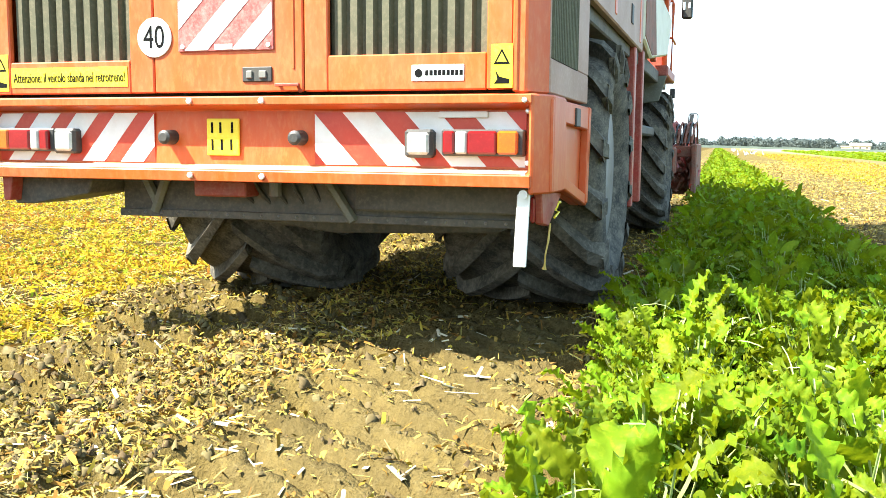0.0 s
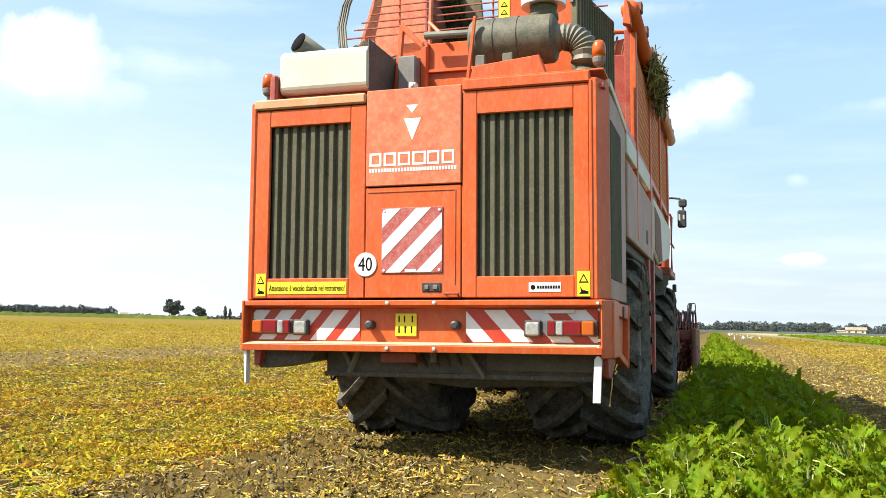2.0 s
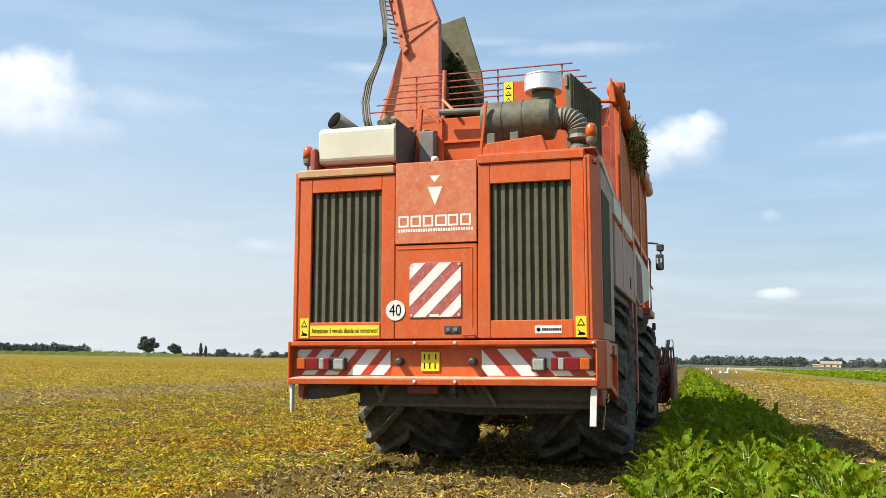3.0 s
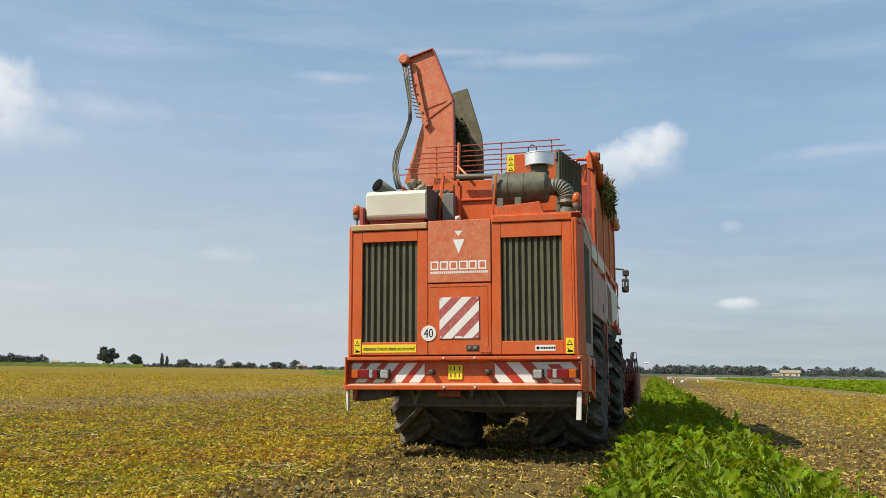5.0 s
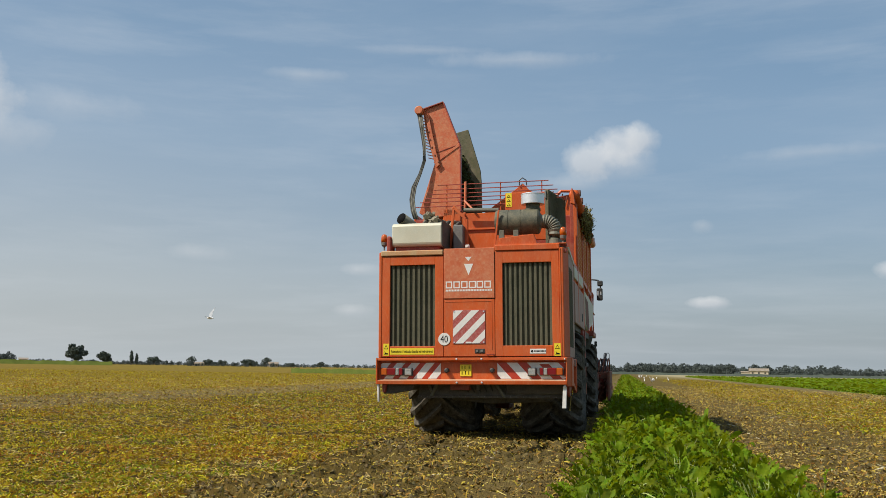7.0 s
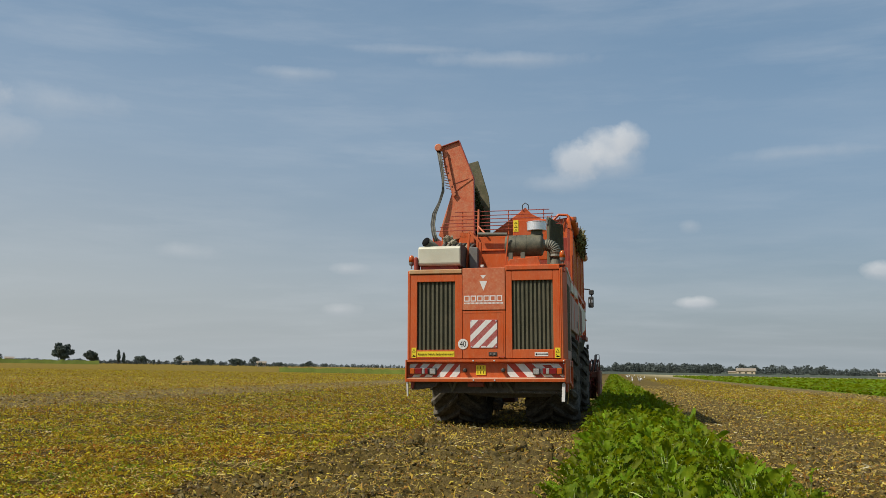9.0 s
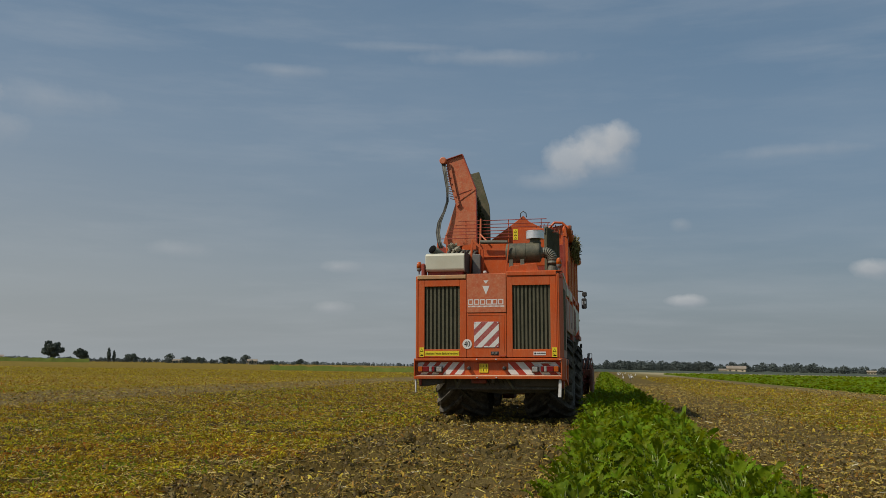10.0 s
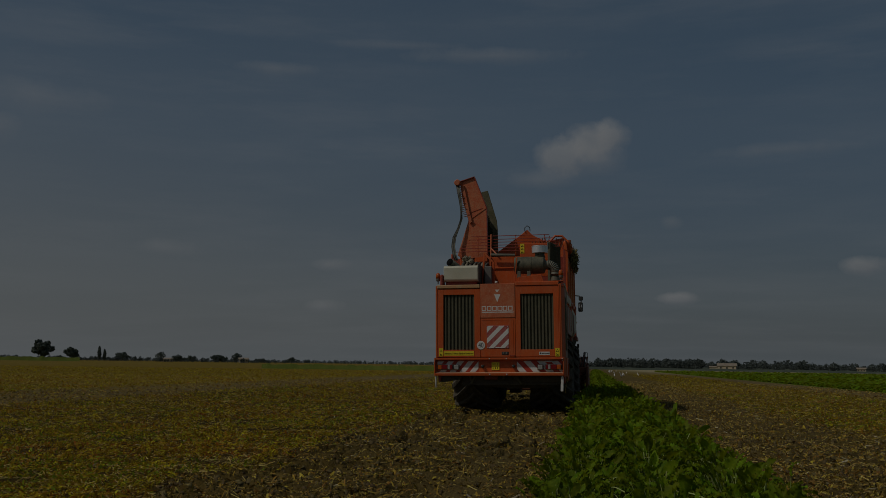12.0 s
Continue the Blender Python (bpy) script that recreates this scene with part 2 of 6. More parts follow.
RUSTY_LITTER = material("withered_orange_leaf", (0.36, 0.15, 0.018), (0.27, 0.13, 0.02), (0.46, 0.24, 0.04), scale=1.0, fine=9, rough=0.8, bump=0.0, island=0.6, through_light=(0.36, 0.16, 0.02), sheen=0.1)
CAKED_LEAF = material("dark_wet_leaf_scraps", (0.045, 0.055, 0.016), (0.03, 0.034, 0.012), (0.08, 0.085, 0.03), scale=8, fine=40, rough=0.8, bump=0.0, island=0.6, sheen=0.15)
BEET_LEAF = material("beet_leaf", (0.138, 0.200, 0.004), (0.060, 0.106, 0.003), (0.29, 0.31, 0.014), scale=4, fine=55, rough=0.62, rough_spread=0.2, bump=0.35, island=0.75, through_light=(0.41, 0.45, 0.006), depth=0.006, sheen=0.12)
PALE_STALK = material("bleached_stalk", (0.52, 0.46, 0.30), (0.42, 0.35, 0.20), (0.64, 0.59, 0.45), scale=9, fine=50, rough=0.7, bump=0.0, island=0.4, sheen=0.15)
PETIOLE = material("pale_leaf_stalk", (0.34, 0.38, 0.13), (0.25, 0.31, 0.09), (0.46, 0.48, 0.24), scale=6, fine=40, rough=0.5, bump=0.0, island=0.4, sheen=0.1)
OCHRE_LITTER = material("ochre_leaf_scraps", (0.36, 0.225, 0.032), (0.22, 0.14, 0.026), (0.50, 0.36, 0.11), scale=1.2, fine=10, rough=0.8, bump=0.0, island=0.9, sheen=0.1)
BROWN_LITTER = material("trodden_brown_litter", (0.33, 0.235, 0.055), (0.18, 0.135, 0.038), (0.47, 0.36, 0.11), scale=2.5, fine=12, rough=0.85, bump=0.0, island=0.8, sheen=0.1)
CLOD = material("clods_of_earth", (0.135, 0.102, 0.045), (0.085, 0.064, 0.030), (0.22, 0.17, 0.085), scale=5, fine=70, rough=0.95, bump=0.5, island=0.5, sheen=0.1)
# woods: aerial haze is put into this paler, bluer base colour
FAR_WOODS = material("far_woods_haze_tint", (0.088, 0.106, 0.098), (0.074, 0.09, 0.085), (0.10, 0.12, 0.108), scale=0.25, fine=1.3, rough=0.9, bump=0.0, island=0.4, sheen=0.05)
# trees and hedges: lightened and greyed in the colour to imitate haze
FAR_GREEN = material("distant_foliage_haze_tint", (0.088, 0.108, 0.088), (0.070, 0.088, 0.074), (0.11, 0.13, 0.10), scale=0.25, fine=1.3, rough=0.9, bump=0.0, island=0.5, sheen=0.1)
BARK = material("bark", (0.08, 0.06, 0.045), scale=2, fine=12, rough=0.9, bump=0.3)
PLASTER = material("pale_farmhouse_wall", (0.55, 0.47, 0.33), scale=0.4, fine=2, rough=0.85, bump=0.1)
ROOF = material("clay_roof", (0.27, 0.225, 0.17), scale=0.5, fine=4, rough=0.85, bump=0.1)
FEATHER = material("white_feathers", (0.75, 0.75, 0.74), (0.62, 0.62, 0.62), scale=9, fine=40, rough=0.8, bump=0.0)
GREY_FEATHER = material("grey_feathers", (0.42, 0.44, 0.46), scale=9, fine=40, rough=0.8, bump=0.0)


def soil_material():
    """The field: bare earth, leaf litter and wheel tracks in strips along the driving direction."""
    m = bpy.data.materials.new("field_soil")
    m.use_nodes = True
    n = Nodes(m.node_tree)
    co = n.add("ShaderNodeTexCoord").outputs["Object"]
    xyz = n.add("ShaderNodeSeparateXYZ", {0: co})
    wobble = n.math("MULTIPLY", n.math("SUBTRACT", n.noise(co, 0.9, 5.0, 0.6), 0.5), 1.6)
    x = n.math("ADD", xyz.outputs[0], wobble)
    big, mid, fine = n.noise(co, 0.35, 4.0), n.noise(co, 2.8, 6.0, 0.65), n.noise(co, 24.0, 5.0, 0.7)
    crumb = n.noise(co, 75.0, 4.0, 0.75)
    rows = n.add("ShaderNodeMapping", {"Vector": co, "Scale": (2.2, 0.05, 1)}).outputs[0]
    streak = n.noise(rows, 1.0, 3.0)
    earth = n.mix(n.ramp(mid, 0.32, 0.68), (0.150, 0.106, 0.029), (0.078, 0.055, 0.016))
    earth = n.mix(n.math("MULTIPLY", n.ramp(fine, 0.52, 0.72), 0.7), earth, (0.23, 0.18, 0.078))
    earth = n.mix(n.math("MULTIPLY", n.ramp(crumb, 0.50, 0.40), 0.35), earth, (0.055, 0.040, 0.016))
    earth = n.mix(n.math("MULTIPLY", n.ramp(n.noise(co, 9.0, 6.0, 0.7), 0.55, 0.68), 0.5), earth, (0.27, 0.19, 0.05))
    litter = n.mix(n.ramp(mid, 0.34, 0.66), (0.072, 0.047, 0.009), (0.024, 0.017, 0.006))
    litter = n.mix(n.math("MULTIPLY", n.ramp(fine, 0.46, 0.64), 0.65), litter, (0.105, 0.075, 0.020))
    litter = n.mix(n.math("MULTIPLY", n.ramp(n.noise(co, 7.0, 4.0, 0.6), 0.55, 0.72), 0.55), litter, (0.11, 0.115, 0.013))
    litter = n.mix(n.math("MULTIPLY", n.ramp(big, 0.45, 0.7), 0.4), litter, (0.22, 0.125, 0.03))
    tufts = n.add("ShaderNodeMapping", {"Vector": co, "Scale": (1.0, 0.45, 1)}).outputs[0]
    tuft = n.ramp(n.noise(tufts, 1.3, 6.0, 0.72), 0.44, 0.60)
    far_field = n.mix(n.ramp(streak, 0.35, 0.65), (0.25, 0.170, 0.020), (0.145, 0.105, 0.018))
    far_field = n.mix(n.math("MULTIPLY", n.ramp(fine, 0.5, 0.7), 0.5), far_field, (0.24, 0.175, 0.035))
    far_field = n.mix(n.math("MULTIPLY", tuft, 0.62), far_field, (0.075, 0.062, 0.018))
    track = n.mix(n.ramp(mid, 0.35, 0.65), (0.188, 0.140, 0.056), (0.124, 0.092, 0.038))

    def between(lo, hi, soft):
        a = n.ramp(x, lo - soft, lo + soft)
        b = n.ramp(x, hi + soft, hi - soft)
        return n.math("MULTIPLY", a, b)

    colour = n.mix(n.ramp(x, -3.2, -3.9), earth, litter)
    colour = n.mix(n.math("MULTIPLY", between(-1.55, -0.70, 0.25), 0.5), colour, track)
    colour = n.mix(n.ramp(x, -12.9, -13.9), colour, track)
    colour = n.mix(n.ramp(x, -17.6, -19.0), colour, far_field)
    colour = n.mix(between(3.9, 10.4, 0.7), colour, n.mix(0.6, litter, far_field))
    colour = n.mix(between(10.6, 13.4, 0.4), colour, track)
    colour = n.mix(n.ramp(x, 13.3, 14.0), colour, (0.11, 0.20, 0.02))
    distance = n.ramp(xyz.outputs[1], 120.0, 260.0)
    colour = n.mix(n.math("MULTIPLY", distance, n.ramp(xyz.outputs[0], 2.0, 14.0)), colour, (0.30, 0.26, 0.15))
    bsdf = n.add("ShaderNodeBsdfPrincipled", {"Base Color": colour, "Roughness": 0.96, "Specular IOR Level": 0.08})
    relief = n.add("ShaderNodeBump", {"Height": n.math("ADD", mid, n.math("ADD", n.math("MULTIPLY", fine, 0.6), n.math("MULTIPLY", crumb, 0.25))), "Strength": 1.0, "Distance": 0.06})
    n.tree.links.new(relief.outputs[0], bsdf.inputs["Normal"])
    n.add("ShaderNodeOutputMaterial", {"Surface": bsdf.outputs[0]})
    return m


SOIL = soil_material()


# ---------------------------------------------------------------- mesh tools
def part(name, bm, mat, parent=None, label="", smooth=False):
    """Link a bmesh as one mesh object under a thing or a part."""
    me = bpy.data.meshes.new(name)
    bmesh.ops.recalc_face_normals(bm, faces=bm.faces[:])
    bm.to_mesh(me)
    bm.free()
    me.materials.append(mat)
    if smooth:
        me.polygons.foreach_set("use_smooth", [True] * len(me.polygons))
    ob = new(name, me)
    if parent:
        ob.parent = parent
    if label:
        ob["label"] = label
    return ob


def bevelled(bm, width, segments=1):
    if width:
        bmesh.ops.bevel(bm, geom=bm.edges[:], offset=width, segments=segments, affect="EDGES", clamp_overlap=True)
    return bm


def join(*pieces):
    """Several bmeshes of one part in one."""
    bm = bmesh.new()
    for piece in pieces:
        me = bpy.data.meshes.new("piece")
        piece.to_mesh(me)
        piece.free()
        bm.from_mesh(me)
        bpy.data.meshes.remove(me)
    return bm


def block(x0, x1, y0, y1, z0, z1, bevel=0.006):
    bm = bmesh.new()
    bmesh.ops.create_cube(bm, size=1, matrix=Matrix.LocRotScale(((x0 + x1) / 2, (y0 + y1) / 2, (z0 + z1) / 2), None, (x1 - x0, y1 - y0, z1 - z0)))
    return bevelled(bm, bevel)


def prism(points, axis, lo, hi, bevel=0.004):
    """A polygon in the two other axes, drawn out along one axis."""
    bm = bmesh.new()

    def at(p, h):
        return {"x": (h, p[0], p[1]), "y": (p[0], h, p[1]), "z": (p[0], p[1], h)}[axis]

    a = [bm.verts.new(at(p, lo)) for p in points]
    b = [bm.verts.new(at(p, hi)) for p in points]
    bm.faces.new(a), bm.faces.new(b[::-1])
    for i in range(len(points)):
        j = (i + 1) % len(points)
        bm.faces.new((a[i], b[i], b[j], a[j]))
    bmesh.ops.recalc_face_normals(bm, faces=bm.faces[:])
    return bevelled(bm, bevel)


def rod(a, b, r, segments=8, r2=None):
    a, b = Vector(a), Vector(b)
    bm = bmesh.new()
    m = Matrix.Translation((a + b) / 2) @ (b - a).to_track_quat("Z", "Y").to_matrix().to_4x4()
    bmesh.ops.create_cone(bm, cap_ends=True, segments=segments, radius1=r, radius2=r if r2 is None else r2, depth=(b - a).length, matrix=m)
    return bm


def tube(points, r, segments=7):
    """A pipe or hose through points."""
    bm = bmesh.new()
    pts = [Vector(p) for p in points]
    rings = []
    for i, p in enumerate(pts):
        d = (pts[min(i + 1, len(pts) - 1)] - pts[max(i - 1, 0)]).normalized()
        q = d.to_track_quat("Z", "Y")
        rad = r[i] if isinstance(r, (list, tuple)) else r
        rings.append([bm.verts.new(p + q @ Vector((rad * math.cos(2 * math.pi * k / segments), rad * math.sin(2 * math.pi * k / segments), 0))) for k in range(segments)])
    for a, b in zip(rings, rings[1:]):
        for k in range(segments):
            bm.faces.new((a[k], a[(k + 1) % segments], b[(k + 1) % segments], b[k]))
    bm.faces.new(rings[0][::-1]), bm.faces.new(rings[-1])
    return bm


def curve_points(a, b, sag, count=9):
    a, b, sag = Vector(a), Vector(b), Vector(sag)
    return [a.lerp(b, i / count) + sag * (4 * (i / count) * (1 - i / count)) for i in range(count + 1)]


def lathe(profile, centre, axis="x", segments=32):
    """A turned shape: profile of (along the axis, radius)."""
    bm = bmesh.new()
    rings = []
    c = Vector(centre)
    for h, r in profile:
        ring = []
        for k in range(segments):
            a = 2 * math.pi * k / segments
            u, v = r * math.cos(a), r * math.sin(a)
            ring.append(bm.verts.new(c + Vector({"x": (h, u, v), "y": (u, h, v), "z": (u, v, h)}[axis])))
        rings.append(ring)
    for a, b in zip(rings, rings[1:]):
        for k in range(segments):
            bm.faces.new((a[k], a[(k + 1) % segments], b[(k + 1) % segments], b[k]))
    bm.faces.new(rings[0][::-1]), bm.faces.new(rings[-1])
    return bm


def text_bm(words, size, width, m):
    """Letters of the built-in font as a bmesh, fitted to a width, in the pose m."""
    curve = bpy.data.curves.new("letters", "FONT")
    curve.body, curve.size, curve.extrude, curve.resolution_u = words, size, 0.0008, 3
    ob = bpy.data.objects.new("letters", curve)
    me = ob.to_mesh()
    bm = bmesh.new()
    bm.from_mesh(me)
    ob.to_mesh_clear()
    bpy.data.objects.remove(ob)
    bpy.data.curves.remove(curve)
    xs = [v.co.x for v in bm.verts]
    k = width / (max(xs) - min(xs))
    for v in bm.verts:
        v.co.x = (v.co.x - min(xs)) * k
    bm.transform(m)
    return bm


def mesh_from_arrays(name, verts, faces, mat, smooth=True):
    """One mesh from numpy arrays of vertices and quads."""
    me = bpy.data.meshes.new(name)
    me.vertices.add(len(verts))
    me.vertices.foreach_set("co", np.ascontiguousarray(verts, dtype=np.float32).ravel())
    k = faces.shape[1]
    me.loops.add(faces.size)
    me.loops.foreach_set("vertex_index", np.ascontiguousarray(faces, dtype=np.int32).ravel())
    me.polygons.add(len(faces))
    me.polygons.foreach_set("loop_start", np.arange(0, faces.size, k, dtype=np.int32))
    me.polygons.foreach_set("loop_total", np.full(len(faces), k, dtype=np.int32))
    if smooth:
        me.polygons.foreach_set("use_smooth", np.ones(len(faces), dtype=bool))
    me.materials.append(mat)
    me.update()
    me.validate()
    return new(name, me)


def rotations(rx, ry, rz):
    """Arrays of rotation matrices, Rz Ry Rx."""
    cx, sx, cy, sy, cz, sz = np.cos(rx), np.sin(rx), np.cos(ry), np.sin(ry), np.cos(rz), np.sin(rz)
    o = np.zeros_like(cx + cy + cz)
    l = o + 1
    a = np.stack([np.stack([cz + o, -sz + o, o], -1), np.stack([sz + o, cz + o, o], -1), np.stack([o, o, l], -1)], -2)
    b = np.stack([np.stack([cy + o, o, sy + o], -1), np.stack([o, l, o], -1), np.stack([-sy + o, o, cy + o], -1)], -2)
    c = np.stack([np.stack([l, o, o], -1), np.stack([o, cx + o, -sx + o], -1), np.stack([o, sx + o, cx + o], -1)], -2)
    return a @ b @ c


def scattered(name, shape, faces, places, turns, sizes, mat, smooth=True):
    """Copies of a small shape joined in one mesh."""
    v = np.einsum("nij,nkj->nki", turns, shape[None] * sizes[:, None, :] if shape.ndim == 2 else shape * sizes[:, None, :]) + places[:, None, :]
    count, k = v.shape[:2]
    f = (faces[None] + (np.arange(count) * k)[:, None, None]).reshape(-1, faces.shape[1])
    return mesh_from_arrays(name, v.reshape(-1, 3), f, mat, smooth)


def value_noise(x, y, seed=0):
    """Smooth noise on arrays, between -1 and 1."""
    xi, yi = np.floor(x).astype(np.int64), np.floor(y).astype(np.int64)
    fx, fy = x - xi, y - yi
    fx, fy = fx * fx * (3 - 2 * fx), fy * fy * (3 - 2 * fy)

    def h(a, b):
        n = (a * 374761393 + b * 668265263 + seed * 1442695041) & 0x7FFFFFFF
        n = ((n ^ (n >> 13)) * 1274126177) & 0x7FFFFFFF
        return ((n ^ (n >> 16)) & 0xFFFF) / 32767.5 - 1

    return (h(xi, yi) * (1 - fx) + h(xi + 1, yi) * fx) * (1 - fy) + (h(xi, yi + 1) * (1 - fx) + h(xi + 1, yi + 1) * fx) * fy


# ---------------------------------------------------------------- the field
def track_relief(x, y):
    """Earth pressed by the lugs of the wheels that went by, left and right wheel track."""
    z = np.zeros_like(x)
    for centre, side in ((-3.03, 1), (-1.13, -1)):
        u = (x - centre) / 0.52
        inside = np.clip(1.15 - np.abs(u), 0, 0.25) / 0.25
        lug = np.sin(2 * math.pi * (y + u * 0.34 + 0.02 * value_noise(x * 4, y * 4, 6)) / 0.25)
        worn = np.clip(0.9 + 0.7 * value_noise(x * 0.9, y * 0.7, 5), 0.3, 1)
        z += inside * (-0.05 + 0.085 * np.clip(lug * 4.0 + 0.8, -1, 1) * worn)
    return z


def ground_height(x, y):
    near = np.clip(1.3 - np.hypot(x, y) / 45, 0, 1)
    rough = 0.034 * value_noise(x * 2.3, y * 2.3, 1) + 0.030 * value_noise(x * 6.1, y * 6.1, 2) + 0.022 * value_noise(x * 15, y * 15, 3) + 0.014 * value_noise(x * 33, y * 33, 4)
    bare = np.clip((x + 3.7) / 0.5, 0.35, 1) * np.where(x > 3.6, 0.5, 1)
    wheel = track_relief(x, y) * np.clip((x + 4.0) / 0.2, 0, 1)
    wheel = wheel * np.clip((y - 0.5) / 0.6, 0, 1)
    return (rough * bare * (1 - 0.55 * np.clip(1.1 - np.abs(x + 1.13) / 0.6, 0, 1)) + wheel) * near


def build_ground():
    def steps(fine_lo, fine_hi, fine, end_lo, end_hi, grow):
        out = list(np.arange(fine_lo, fine_hi, fine))
        s, v = fine, fine_hi
        while v < end_hi:
            out.append(v)
            s *= grow
            v += s
        out.append(end_hi)
        s, v = fine, fine_lo
        low = []
        while v > end_lo:
            s *= grow
            v -= s
            low.append(max(v, end_lo))
        return np.array(low[::-1] + out)

    xs = steps(-5.5, 2.5, 0.03, -4500, 4500, 1.055)
    ys = steps(1.2, 8.0, 0.028, -3000, 4500, 1.05)
    gx, gy = np.meshgrid(xs, ys)
    gz = ground_height(gx, gy)
    verts = np.stack([gx, gy, gz], -1).reshape(-1, 3)
    w, h = len(xs), len(ys)
    idx = np.arange(w * h).reshape(h, w)
    faces = np.stack([idx[:-1, :-1], idx[:-1, 1:], idx[1:, 1:], idx[1:, :-1]], -1).reshape(-1, 4)
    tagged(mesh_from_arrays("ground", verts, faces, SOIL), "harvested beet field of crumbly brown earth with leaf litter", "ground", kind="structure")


build_ground()


def wedge(count, rng, near, far, lo=-46.0, hi=19.0):
    """Random places on the ground in front of the camera's stand, thinning with distance."""
    r = near * (far / near) ** rng.random(count)
    a = np.radians(lo + (hi - lo) * rng.random(count))
    return r * np.sin(a), r * np.cos(a), r


# a scrap of leaf: six vertices, two quads, bent
SCRAP = np.array([(-0.5, -0.4, 0.0), (0.0, -0.5, 0.14), (0.5, -0.25, 0.02), (0.5, 0.3, -0.02), (0.0, 0.45, 0.12), (-0.5, 0.35, 0.03)])
SCRAP_FACES = np.array([(0, 1, 4, 5), (1, 2, 3, 4)])
STALK = np.array([(-0.5, -0.5, 0.0), (-0.15, -0.5, 0.5), (0.2, -0.5, 0.45), (0.5, -0.5, 0.1), (0.5, 0.5, 0.1), (0.2, 0.5, 0.6), (-0.15, 0.5, 0.65), (-0.5, 0.5, 0.0)])
STALK_FACES = np.array([(0, 1, 6, 7), (1, 2, 5, 6), (2, 3, 4, 5)])


def build_litter():
    rng = np.random.default_rng(3)

    def scatter(name, label, count, keep, mat, shape, faces, size, tilt, near, far, lift=0.012):
        x, y, r = wedge(count, rng, near, far)
        ok = keep(x, y, rng.random(count))
        x, y, r = x[ok], y[ok], r[ok]
        k = len(x)
        grow = 1 + 0.026 * np.clip(r - 6, 0, 120)
        s = np.stack([size[i] * (0.35 + 1.3 * rng.random(k) ** 1.7) for i in range(3)], -1) * grow[:, None]
        turns = rotations(tilt * rng.standard_normal(k), tilt * rng.standard_normal(k), 2 * math.pi * rng.random(k))
        z = ground_height(x, y) + lift * grow * (0.3 + rng.random(k))
        ob = scattered(name, shape, faces, np.stack([x, y, z], -1), turns, s, mat, False)
        tagged(ob, label, "plant litter", kind="stuff")

    def patchy(x, y, f, lo):
        return 0.5 + 0.5 * value_noise(x * f, y * f, lo)

    def yellow_zone(x, y):
        edge = 0.5 * value_noise(x * 0.8, y * 0.8, 9) + 0.35 * value_noise(x * 3.1, y * 3.1, 8)
        left = (x + edge < -3.5) & ((x > -13.3) | (x < -18.4) | (value_noise(x * 3.1, y * 3.1, 19) > 0.45))
        return left | ((x + edge > 4.1) & (x < 10.5))

    def bare_zone(x, y):
        return ~yellow_zone(x, y) & ((x < -0.5) | (x > 0.7)) & (x < 13.5)

    def trodden(x, y):
        """Less litter lies on the earth that the last wheels pressed."""
        wheel = np.clip(1.6 - np.abs(x + 1.13) / 0.5, 0, 1) + np.clip(1.4 - np.abs(x + 3.0) / 0.4, 0, 0.6)
        return 1 - 0.86 * np.clip(wheel, 0, 1) * np.clip((9 - y) / 4, 0, 1)

    scatter("leaf_litter", "yellow and ochre chopped beet leaves lying on earth", 380000, lambda x, y, q: yellow_zone(x, y) & (q < np.where(x > 0, 0.55, np.clip(1.9 * patchy(x, y, 3.4, 11) - 0.25, 0.08, 1))), LITTER, SCRAP, SCRAP_FACES, (0.044, 0.0135, 0.045), 0.5, 3.0, 130, 0.028)
    scatter("green_leaf_litter", "fresh green scraps of beet leaf among the litter", 60000, lambda x, y, q: yellow_zone(x, y) & (q < 1.9 * patchy(x, y, 0.6, 12) - 0.55), GREEN_LITTER, SCRAP, SCRAP_FACES, (0.046, 0.016, 0.05), 0.7, 3.0, 40, 0.02)
    scatter("rusty_leaf_litter", "rust-orange withered leaf scraps in patches", 85000, lambda x, y, q: yellow_zone(x, y) & (q < 2.2 * patchy(x, y, 0.8, 13) - 0.95), RUSTY_LITTER, SCRAP, SCRAP_FACES, (0.045, 0.019, 0.045), 0.6, 3.0, 60, 0.022)
    scatter("straw_litter", "pale dry stalks strewn over the earth", 95000, lambda x, y, q: (yellow_zone(x, y) & (q < 0.75)) | (bare_zone(x, y) & (q < 0.38 * patchy(x, y, 1.1, 14) * trodden(x, y) + np.where(x > 0, 0.25, 0))), STRAW, STALK, STALK_FACES, (0.0065, 0.072, 0.006), 0.25, 2.0, 70)
    scatter("beet_stalk_pieces", "whitish cut pieces of beet stalk on the earth", 1700, lambda x, y, q: (bare_zone(x, y) & (q < 0.55)) | (q < 0.22), PALE_STALK, STALK, STALK_FACES, (0.013, 0.085, 0.011), 0.22, 1.7, 26)
    scatter("bare_earth_litter", "ochre leaf scraps trodden into bare earth", 130000, lambda x, y, q: bare_zone(x, y) & (q < (0.3 + patchy(x, y, 1.7, 15) * 0.85) * trodden(x, y)), BROWN_LITTER, SCRAP, SCRAP_FACES, (0.036, 0.008, 0.035), 0.6, 1.6, 60, 0.012)
